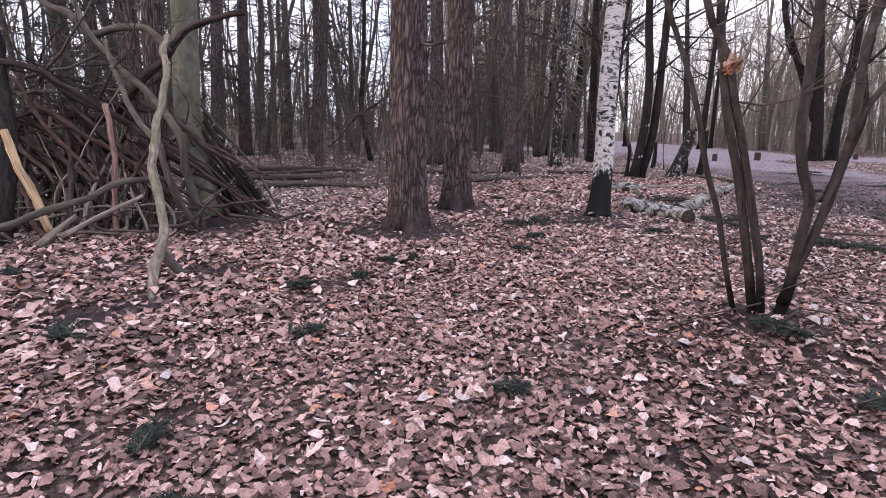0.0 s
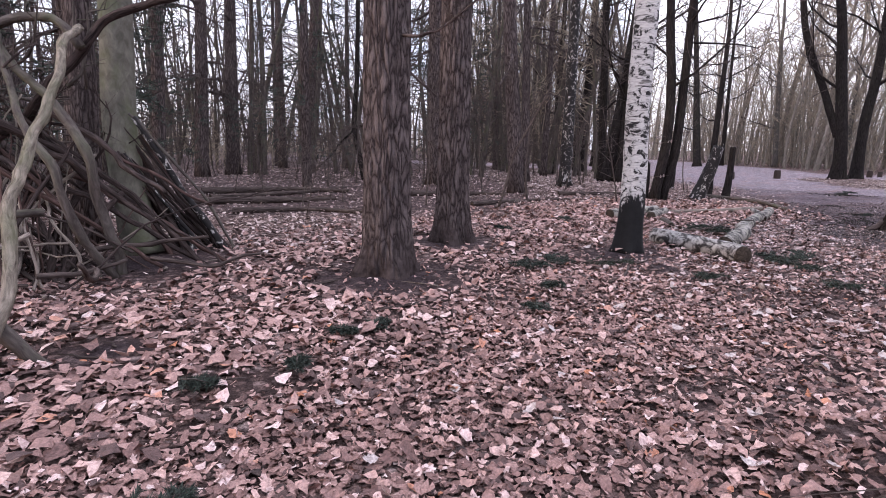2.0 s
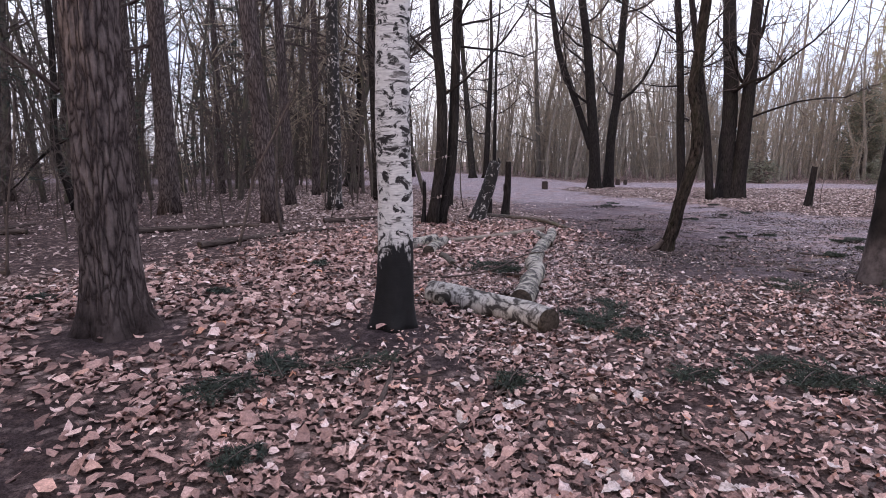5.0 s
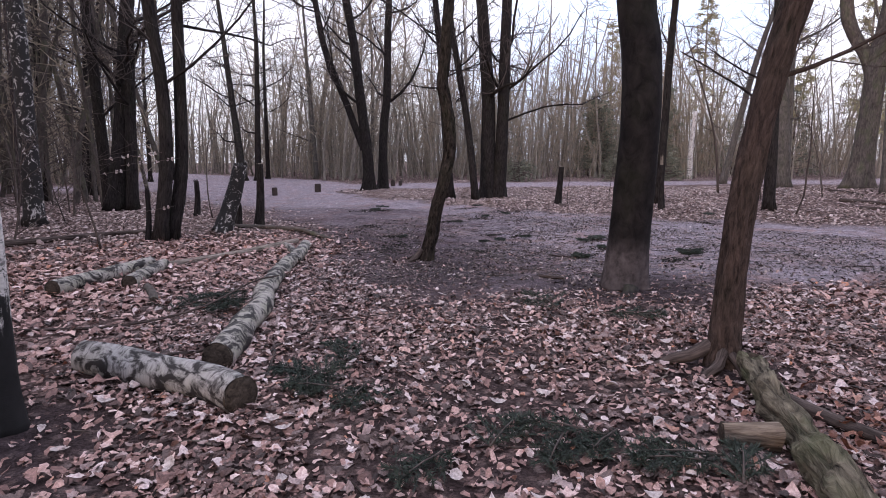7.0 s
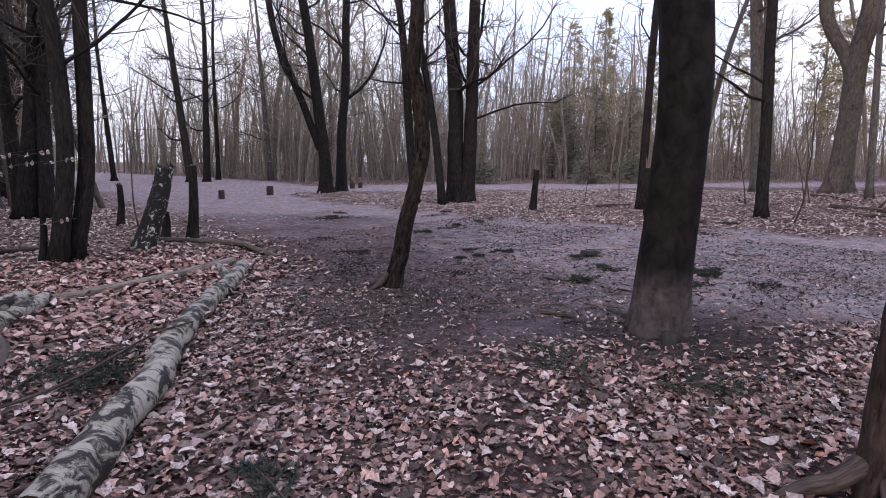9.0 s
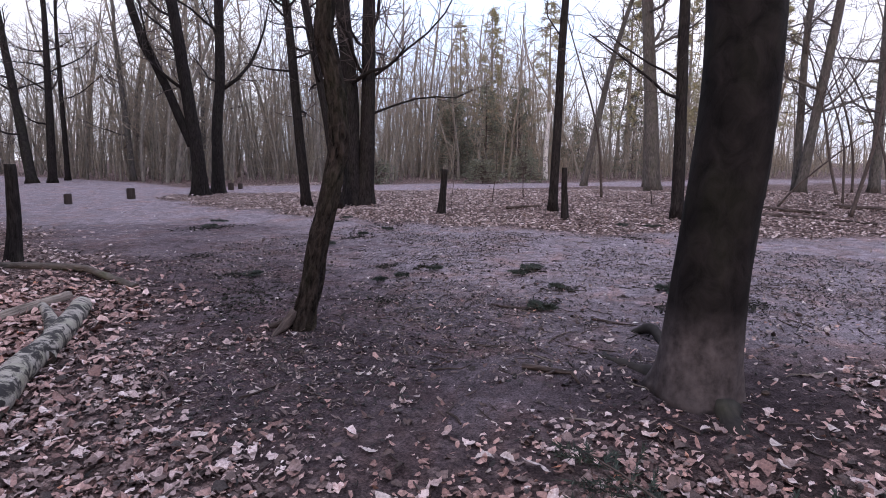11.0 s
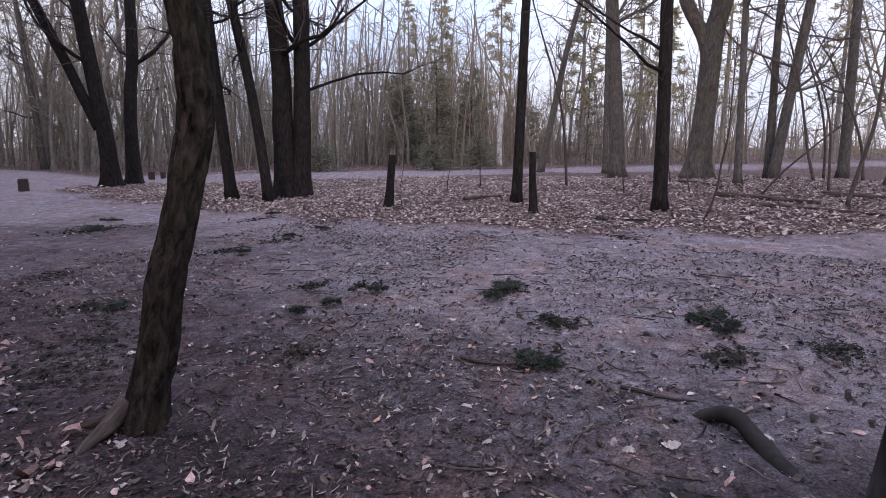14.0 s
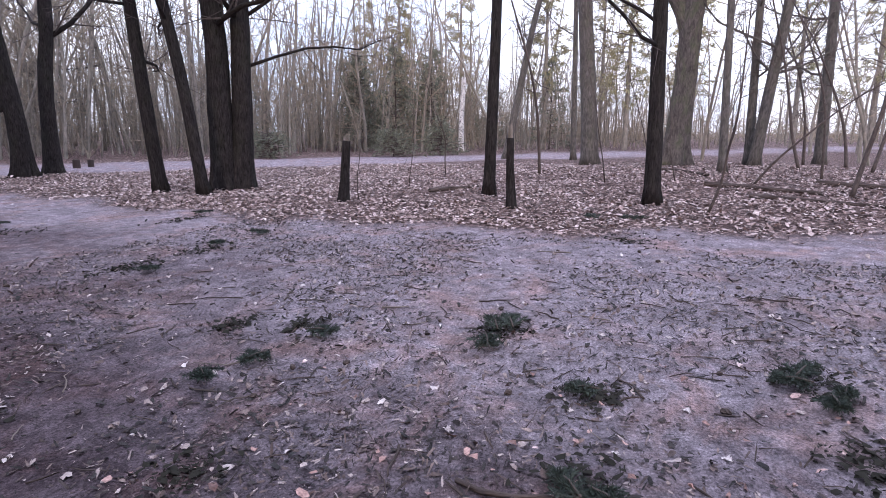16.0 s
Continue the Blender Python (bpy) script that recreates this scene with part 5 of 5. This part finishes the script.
SPRIGS = {0.55: [(4.44, 11.38), (4.98, 11.64), (4.0, 11.17), (4.7, 11.5), (1.29, 8.34), (1.48, 8.16), (1.74, 8.27), (1.35, 8.25), (6.91, 8.71), (7.1, 8.35), (13.0, 20.44), (12.3, 19.9), (11.7, 19.5), (17.42, 12.26), (17.6, 12.0)],
          0.42: [(4.31, 8.69), (4.69, 8.81), (4.12, 8.62), (4.25, 8.76), (4.52, 8.39), (4.3, 7.3), (4.9, 7.05), (5.05, 6.88), (5.18, 6.38), (5.07, 6.18), (5.28, 6.36), (4.5, 7.21), (5.17, 6.89), (11.81, 11.89), (11.7, 11.95), (11.9, 11.8), (14.91, 18.67), (14.23, 16.29), (13.38, 16.54), (12.07, 16.2)],
          0.32: [(2.28, 12.18), (2.99, 7.69), (1.17, 10.81), (1.69, 8.34), (1.32, 7.24), (4.27, 8.41), (10.83, 13.21), (10.42, 13.46), (11.22, 13.23), (11.75, 9.87), (11.6, 9.8), (11.85, 9.95), (-0.61, 11.39), (9.38, 14.93), (-2.33, 3.35), (-2.2, 3.45)],
          0.24: [(1.08, 6.33), (-0.39, 5.7), (-0.66, 5.64), (-1.32, 4.71), (-0.74, 5.13), (-1.24, 2.1), (-0.97, 3.54), (-3.73, 4.79), (2.18, 3.6), (2.3, 3.5), (0.35, 2.79), (2.26, 2.58), (-0.83, 1.8), (10.14, 10.85), (11.07, 10.99), (10.05, 10.86), (11.75, 9.7)]}
for size, places in SPRIGS.items():
    for x, y in places:
        sprig(x, y, size * rng.uniform(0.85, 1.15) * (0.72 if x > 9 else 1.0), rng.uniform(0, 6.28))


def litter_stick(x, y, turn, length, r, mat, label="thin dry twig fallen on the ground"):
    p = Vector((x, y, 0))
    pts, d = [], Vector((math.cos(turn), math.sin(turn), 0))
    for i in range(5):
        q = p + d * length * i / 4
        pts.append(on(q.x, q.y, r * 0.8 + 0.006))
        d = (d + Vector((rng.normal(0, 0.16), rng.normal(0, 0.16), 0))).normalized()
    o = pts[0].copy()
    acc = Acc()
    acc.tube([q - o for q in pts], [r, r, r * 0.9, r * 0.7, r * 0.4], 6)
    if length > 0.4:
        m = pts[2] - o
        acc.tube([m, m + Vector((d.y, -d.x, 0.12)) * length * 0.25], [r * 0.6, r * 0.25], 5)
    ob = tagged(new("twig", acc.mesh("twig", mat)), label, "twig", "fallen twigs")
    ob.location = o


for (x0, y0), (x1, y1), r in (((8.3, 10.15), (8.4, 9.65), 0.022), ((10.0, 10.25), (9.9, 9.8), 0.013), ((10.0, 11.4), (9.7, 10.95), 0.013), ((0.15, 3.2), (0.35, 2.5), 0.012), ((-0.4, 6.2), (0.2, 6.7), 0.016), ((0.2, 9.0), (1.0, 8.0), 0.012), ((2.4, 3.6), (3.4, 4.3), 0.012), ((-1.3, 7.0), (-0.8, 7.1), 0.02), ((1.8, 7.3), (2.6, 8.4), 0.02), ((2.7, 7.4), (3.3, 7.9), 0.016), ((4.0, 8.9), (5.7, 11.6), 0.012), ((3.4, 10.3), (5.2, 12.0), 0.011), ((2.2, 7.0), (3.0, 8.0), 0.014)):
    d = Vector((x1 - x0, y1 - y0, 0))
    litter_stick(x0, y0, math.atan2(d.y, d.x), d.length, r, M_DEAD)
for i in range(330):
    t = rng.uniform(0, 1)
    x, y = 13 * t + rng.normal(0, 2.6), 2 + 11 * t + rng.normal(0, 2.6)
    litter_stick(x, y, rng.uniform(0, 6.28), rng.uniform(0.1, 0.45), rng.uniform(0.003, 0.008), (M_DEAD, M_TWIG, M_DEAD, M_PALE)[i % 4])
bits = Acc()
for i in range(420):
    p = on(rng.uniform(7.2, 13.5), rng.uniform(8.5, 15.5), 0.008)
    d = Vector((rng.normal(0, 1), rng.normal(0, 1), rng.normal(0, 0.05))).normalized() * rng.uniform(0.03, 0.13)
    r = rng.uniform(0.002, 0.006)
    bits.tube([p - d, p + d * 0.1 + Vector((rng.normal(0, 0.012), rng.normal(0, 0.012), 0.004)), p + d], [r, r, r * 0.5], 4)
tagged(new("twig_scraps", bits.mesh("twig_scraps", M_DEAD)), "short dry twig scraps on trodden soil", "twigs", kind="stuff")


def cone_mesh():
    acc = Acc()
    acc.tube([(0.014 * i - 0.035, 0, 0.02) for i in range(6)], [0.008, 0.019, 0.022, 0.02, 0.014, 0.005], 10, True, lambda i, t, p: 1 + 0.2 * math.cos(5 * t + i * 2.2))
    return acc.mesh("pine_cone", M_DEAD, False)


CONE = cone_mesh()
for i in range(80):
    x, y = rng.uniform(7.5, 16), rng.uniform(8.5, 17)
    ob = tagged(new("pine_cone", CONE), "small brown pine cone on trodden soil", "pine cone", "pine cones")
    ob.matrix_world = Matrix.Translation(on(x, y)) @ Matrix.Rotation(rng.uniform(0, 6.28), 4, "Z") @ Matrix.Scale(rng.uniform(0.45, 0.9), 4)


# ---- dry leaves ----
def mirrored(half):
    return np.array(half + [(x, -y) for x, y in reversed(half[1:-1])])


OUTLINE = mirrored([(0, 0), (0.16, 0.1), (0.27, 0.2), (0.36, 0.15), (0.52, 0.3), (0.63, 0.215), (0.75, 0.25), (0.9, 0.13), (1, 0)])
OVAL = mirrored([(0, 0), (0.1, 0.13), (0.27, 0.24), (0.48, 0.29), (0.7, 0.24), (0.88, 0.13), (1, 0)])
PLAIN = mirrored([(0, 0), (0.2, 0.23), (0.78, 0.27), (0.98, 0)])


def leaf_verts(shape, size, curl, fold):
    """Outline and midrib of one leaf, x along it; curled lengthwise and folded across."""
    k = len(shape)
    if k == 6:
        z = curl * (shape[:, 0] - 0.45) ** 2 + fold * np.abs(shape[:, 1])
        return np.column_stack([shape[:, 0] - 0.5, shape[:, 1], z]) * size, [(0, 5, 1), (1, 5, 4), (1, 4, 2), (2, 4, 3)]
    rib = np.array([(0.35, 0.0), (0.7, 0.0)])
    p = np.concatenate([shape, rib])
    z = curl * (p[:, 0] - 0.45) ** 2 + fold * np.abs(p[:, 1])
    z[k:] -= 0.02
    v = np.column_stack([p[:, 0] - 0.5, p[:, 1], z]) * size
    half = k // 2
    a, b = k, k + 1
    f = []
    for i in range(k):
        j = (i + 1) % k
        x = (shape[i][0] + shape[j][0]) / 2
        f.append((i, j, a if x < shape[min(range(half), key=lambda q: abs(shape[q][0] - 0.5))][0] else b))
    left = min(range(half), key=lambda i: abs(shape[i][0] - 0.5))
    f += [(left, b, a), (k - left, a, b)]
    f = [t[::-1] for t in f]
    return v, f


def litter(name, label, xy, sizes, mat, lift, tilt, shapes):
    """One mesh of many leaves lying on the ground."""
    n = len(xy)
    z = land(xy[:, 0], xy[:, 1]) + rng.uniform(0.004, lift, n)
    pick = rng.integers(0, len(shapes), n)
    V, Fc, base = [], [], 0
    for s, shape in enumerate(shapes):
        idx = np.nonzero(pick == s)[0]
        m = len(idx)
        tv, tf = leaf_verts(shape[0], 1.0, shape[1], shape[2])
        a = rng.uniform(0, 2 * math.pi, m)
        tx, ty = np.clip(rng.normal(0, tilt, (2, m)), -0.75, 0.75)
        flip = np.where(rng.uniform(0, 1, m) < 0.4, -1.0, 1.0)
        sx = sizes[idx][:, None]
        lx, ly, lz = tv[None, :, 0] * sx, tv[None, :, 1] * sx * rng.uniform(0.8, 1.25, (m, 1)), tv[None, :, 2] * sx * flip[:, None]
        crumple = rng.normal(0, 0.058, (m, len(tv))) * sx
        lz = lz + crumple + lx * np.tan(tx)[:, None] + ly * np.tan(ty)[:, None]
        X = lx * np.cos(a)[:, None] - ly * np.sin(a)[:, None] + xy[idx, 0][:, None]
        Y = lx * np.sin(a)[:, None] + ly * np.cos(a)[:, None] + xy[idx, 1][:, None]
        X, Y = X + rng.normal(0, 0.034, X.shape) * sx, Y + rng.normal(0, 0.034, X.shape) * sx
        Z = lz + z[idx][:, None]
        Z = Z - np.minimum(0, Z.min(1) - (z[idx] - 0.012))[:, None]
        V.append(np.stack([X, Y, Z], 2).reshape(-1, 3))
        k = len(tv)
        off = base + np.arange(m)[:, None, None] * k
        Fc.append((np.array(tf)[None] + off).reshape(-1, 3))
        base += m * k
    V, Fc = np.concatenate(V), np.concatenate(Fc)
    me = bpy.data.meshes.new(name)
    me.vertices.add(len(V))
    me.vertices.foreach_set("co", V.ravel())
    me.loops.add(len(Fc) * 3)
    me.loops.foreach_set("vertex_index", Fc.ravel())
    me.polygons.add(len(Fc))
    me.polygons.foreach_set("loop_start", np.arange(len(Fc)) * 3)
    me.update(calc_edges=True)
    me.polygons.foreach_set("use_smooth", [True] * len(Fc))
    me.materials.append(mat)
    return tagged(new(name, me), label, "leaves", kind="stuff")


def spots(n, box, density):
    xy = rng.uniform((box[0], box[1]), (box[2], box[3]), (n, 2))
    return xy[rng.uniform(0, 1, n) < density(xy[:, 0], xy[:, 1])]


def line_gap(x, y):
    """Distance from the line walked, roughly."""
    t = np.clip((x * 7 + y * 9.5) / (7 ** 2 + 9.5 ** 2), 0, 1)
    return np.hypot(x - 7 * t, y - 9.5 * t)


LOBED = [(OUTLINE, 0.4, 0.2), (OUTLINE, -0.6, 0.4), (OUTLINE * np.array((1, 1.2)), 0.9, 0.3), (OVAL, 0.7, -0.2), (OVAL, -0.5, 0.6)]
NARROW = [(PLAIN * np.array((1, 0.26)), 0.3, 0.2), (PLAIN * np.array((1, 0.5)), -0.3, 0.2)]
SIMPLE = [(PLAIN, 0.6, 0.4), (PLAIN * np.array((1, 1.2)), -0.5, 0.6), (PLAIN * np.array((1, 0.8)), 1.0, -0.3)]
leafy = lambda x, y: np.clip(1 - bareness(x, y) * 1.03, 0, 1) ** 1.4 * np.clip(1 - 1.5 * humus(x, y), 0.03, 1) * np.clip(0.76 + 0.5 * value_noise(x * 1.1 + 20, y * 1.1) + 0.45 * value_noise(x * 3.3, y * 3.3 + 8), 0.1, 1)
near = spots(185000, (-6, -3, 12, 14), lambda x, y: leafy(x, y) * step01(line_gap(x, y), 5.0, 2.6) * (1 - 0.7 * trodden(x, y)))
grey = rng.uniform(0, 1, len(near)) < 0.85 * step01(near[:, 0] + near[:, 1], 7.5, 13.5)
for label, xy, mat in (("thick carpet of dry brown oak leaves", near[~grey], M_LEAF), ("weathered grey-brown oak leaves near the clearing", near[grey], M_GREYLEAF)):
    litter("leaf_litter", label, xy, 0.026 + 0.082 * rng.uniform(0, 1, len(xy)) ** 1.5, mat, 0.035, 0.15, LOBED)
edge = spots(34000, (3, 4.5, 10, 16), lambda x, y: np.clip(0.75 * trodden(x, y) + step01(bareness(x, y), 0.05, 0.35) * step01(bareness(x, y), 1.0, 0.6), 0, 1) * step01(bareness(x, y), 1.0, 0.7) * (1 - 0.97 * bump_at(x, y, 8.6, 8.6, 1.2)) * np.clip(0.45 + 0.8 * value_noise(x * 1.6 + 5, y * 1.6), 0.05, 1))
litter("leaf_litter", "trodden grey leaves and scraps along the footpath", edge, 0.02 + 0.075 * rng.uniform(0, 1, len(edge)) ** 1.7, M_GREYLEAF, 0.02, 0.16, LOBED)
# dark under-layer that shows as shaded gaps between the top leaves
bed = spots(100000, (-5, -2, 9, 10), lambda x, y: leafy(x, y) * step01(line_gap(x, y), 4.5, 2.5) * (1 - 0.8 * trodden(x, y)))
litter("leaf_litter", "flattened lower layer of brown leaves, darkened as shaded gaps", bed, rng.uniform(0.03, 0.085, len(bed)), M_GAPLEAF, 0.012, 0.07, SIMPLE)
ring = spots(190000, (-9, -3, 14, 17), lambda x, y: leafy(x, y) * step01(line_gap(x, y), 9.0, 5.5) * step01(line_gap(x, y), 2.6, 4.6))
litter("leaf_litter", "carpet of dry brown leaves between the trunks", ring, rng.uniform(0.05, 0.125, len(ring)), M_LEAF, 0.045, 0.2, SIMPLE)
scraps = spots(140000, (-6, -2, 12, 13), lambda x, y: np.clip(leafy(x, y) + 0.3 * (1 - bareness(x, y)) + 0.04, 0, 1) * step01(line_gap(x, y), 6.0, 2.5))
litter("leaf_litter", "broken scraps of dry leaf between whole ones", scraps, rng.uniform(0.02, 0.06, len(scraps)), M_LEAF, 0.025, 0.3, SIMPLE)
mid = spots(230000, (-14, 2, 30, 36), lambda x, y: leafy(x, y) * step01(line_gap(x, y), 5.0, 9.0))
litter("leaf_litter", "dry brown leaves spread between the trees", mid, rng.uniform(0.045, 0.105, len(mid)), M_OLDLEAF, 0.035, 0.2, SIMPLE)
bare_spots = spots(9500, (5, 4, 18, 26), lambda x, y: 0.4 * bareness(x, y) * np.clip(0.5 + 0.8 * value_noise(x * 0.7, y * 0.7 + 7), 0.1, 1))
litter("leaf_litter", "scattered pale leaf scraps on trodden soil", bare_spots, 0.016 + 0.06 * rng.uniform(0, 1, len(bare_spots)) ** 2.2, M_PALELEAF, 0.012, 0.2, LOBED)
heaps = [rng.normal(0, 1, (k, 2)) * (rx, ry) + (x, y) for x, y, rx, ry, k in ((12.0, 19.6, 0.45, 0.2, 420), (9.9, 16.8, 0.16, 0.12, 150), (12.1, 16.4, 0.22, 0.1, 200), (11.2, 13.9, 0.13, 0.1, 140), (9.45, 15.2, 0.16, 0.1, 170), (13.1, 16.4, 0.2, 0.1, 160), (14.5, 18.4, 0.25, 0.1, 150), (11.4, 13.4, 0.12, 0.08, 140), (15.9, 11.5, 0.2, 0.2, 160), (11.9, 11.9, 0.12, 0.1, 140), (11.9, 9.9, 0.14, 0.12, 160), (10.9, 9.7, 0.14, 0.11, 190), (11.4, 9.0, 0.14, 0.1, 160), (11.1, 11.0, 0.1, 0.08, 120), (10.2, 10.9, 0.12, 0.1, 160), (9.0, 14.2, 0.25, 0.3, 240), (8.4, 13.6, 0.3, 0.3, 260), (9.6, 12.6, 0.1, 0.1, 100))]
heaps = np.concatenate(heaps)
litter("debris_heap", "dark heaps of needles and bark on trodden soil", heaps, rng.uniform(0.02, 0.07, len(heaps)), bark("wet_debris", (0.008, 0.008, 0.006), (0.045, 0.04, 0.034), 1, 30, 0.002), 0.03, 0.14, NARROW + SIMPLE)
crumbs = spots(125000, (5.5, 7, 15.5, 17.5), lambda x, y: np.clip(bareness(x, y) + 0.25, 0, 1) * np.clip(0.55 + 0.7 * value_noise(x * 0.8 + 4, y * 0.8), 0.1, 1))
litter("soil_crumbs", "dark crumbs of bark and needles on the soil", crumbs, 0.012 + 0.06 * rng.uniform(0, 1, len(crumbs)) ** 2.0, M_CRUMB, 0.014, 0.3, NARROW)

chips = spots(42000, (5, 5, 18, 24), lambda x, y: bareness(x, y) * np.clip(0.4 + 0.6 * value_noise(x * 1.3 + 2, y * 1.3) + 0.5 * value_noise(x * 3.7, y * 3.7 + 1), 0.04, 1) * step01(np.hypot(x - 9, y - 11), 10.0, 4.0))
litter("bark_chips", "dark flakes of bark and rotten leaf on soil", chips, 0.014 + 0.05 * rng.uniform(0, 1, len(chips)) ** 2, M_CRUMB, 0.014, 0.25, SIMPLE)

LEAFMESH = []
for shape, curl, fold in LOBED:
    v, f = leaf_verts(shape, 1.0, curl, fold)
    me = bpy.data.meshes.new("fallen_leaf")
    me.from_pydata(v.tolist(), [], f)
    me.materials.append(M_PALELEAF)
    LEAFMESH.append(me)
for i in range(280):
    t = rng.uniform(0, 1)
    x, y = 9 * t + rng.normal(0, 1.9), 1 + 11 * t + rng.normal(0, 1.9)
    if float(bareness(x, y)) > 0.5 and i % 3:
        x, y = x - 5.5, y - 3.5
    ob = tagged(new("fallen_leaf", LEAFMESH[i % 5]), "large pale dry oak leaf on the forest floor", "leaf", "large fallen leaves")
    ob.matrix_world = Matrix.Translation(on(x, y, 0.035 if float(bareness(x, y)) < 0.5 else 0.012)) @ Euler((rng.normal(0, 0.25), rng.normal(0, 0.25), rng.uniform(0, 6.28))).to_matrix().to_4x4() @ Matrix.Scale(rng.uniform(0.06, 0.125), 4)

# withered leaves caught on a hazel stem
acc = Acc()
for i in range(6):
    v, f = leaf_verts(OUTLINE, 0.08, rng.uniform(-1, 1), rng.uniform(0.2, 1.2))
    m = Euler(tuple(rng.uniform(0, 6.28, 3))).to_matrix()
    acc.add([m @ Vector(p) + Vector(rng.normal(0, 0.025, 3)) for p in v.tolist()], f)
ob = tagged(new("withered_leaves", acc.mesh("withered_leaves", M_BEECHLEAF, False)), "withered copper leaves caught on a bush stem", "leaves")
ob.location = (1.77, 3.34, 1.92)

# copper leaves by the rotten log, and on a twig between the twin trees
copper = np.column_stack([rng.normal(6.1, 0.28, 90), rng.normal(6.05, 0.28, 90)])
litter("leaf_litter", "patch of fresh copper-red leaves beside a log", copper, rng.uniform(0.05, 0.11, 90), leaf_material("copper_litter", [(0.0, (0.12, 0.05, 0.036)), (0.6, (0.26, 0.12, 0.08)), (1.0, (0.38, 0.22, 0.17))]), 0.07, 0.35, LOBED)
for x, y, z in ((4.7, 16.2, 1.75), (4.95, 16.25, 1.65), (5.15, 16.3, 1.8), (5.3, 16.3, 0.85), (4.6, 16.3, 1.5), (5.45, 16.35, 1.7)):
    acc = Acc()
    twig_pts = [Vector((-0.25, 0.1, -0.05)), Vector((0, 0, 0)), Vector((0.2, -0.05, 0.03))]
    acc.tube(twig_pts, [0.006, 0.005, 0.003], 5)
    tuft = new("beech_twig", acc.mesh("beech_twig", M_TWIG))
    tagged(tuft, "thin beech twig with withered pale leaves", "twig", "beech twigs")
    tuft.location = (x, y, z)
    for j in range(6):
        v, f = leaf_verts(OVAL, 0.075, 0.8, 0.5)
        m = Euler(tuple(rng.uniform(0, 6.28, 3))).to_matrix()
        lf = Acc()
        o = twig_pts[j % 3].lerp(twig_pts[(j + 1) % 3], 0.4)
        lf.add([m @ Vector(p) + o for p in v.tolist()], f)
        part("leaf", lf, M_PALELEAF, tuft, smooth=False)
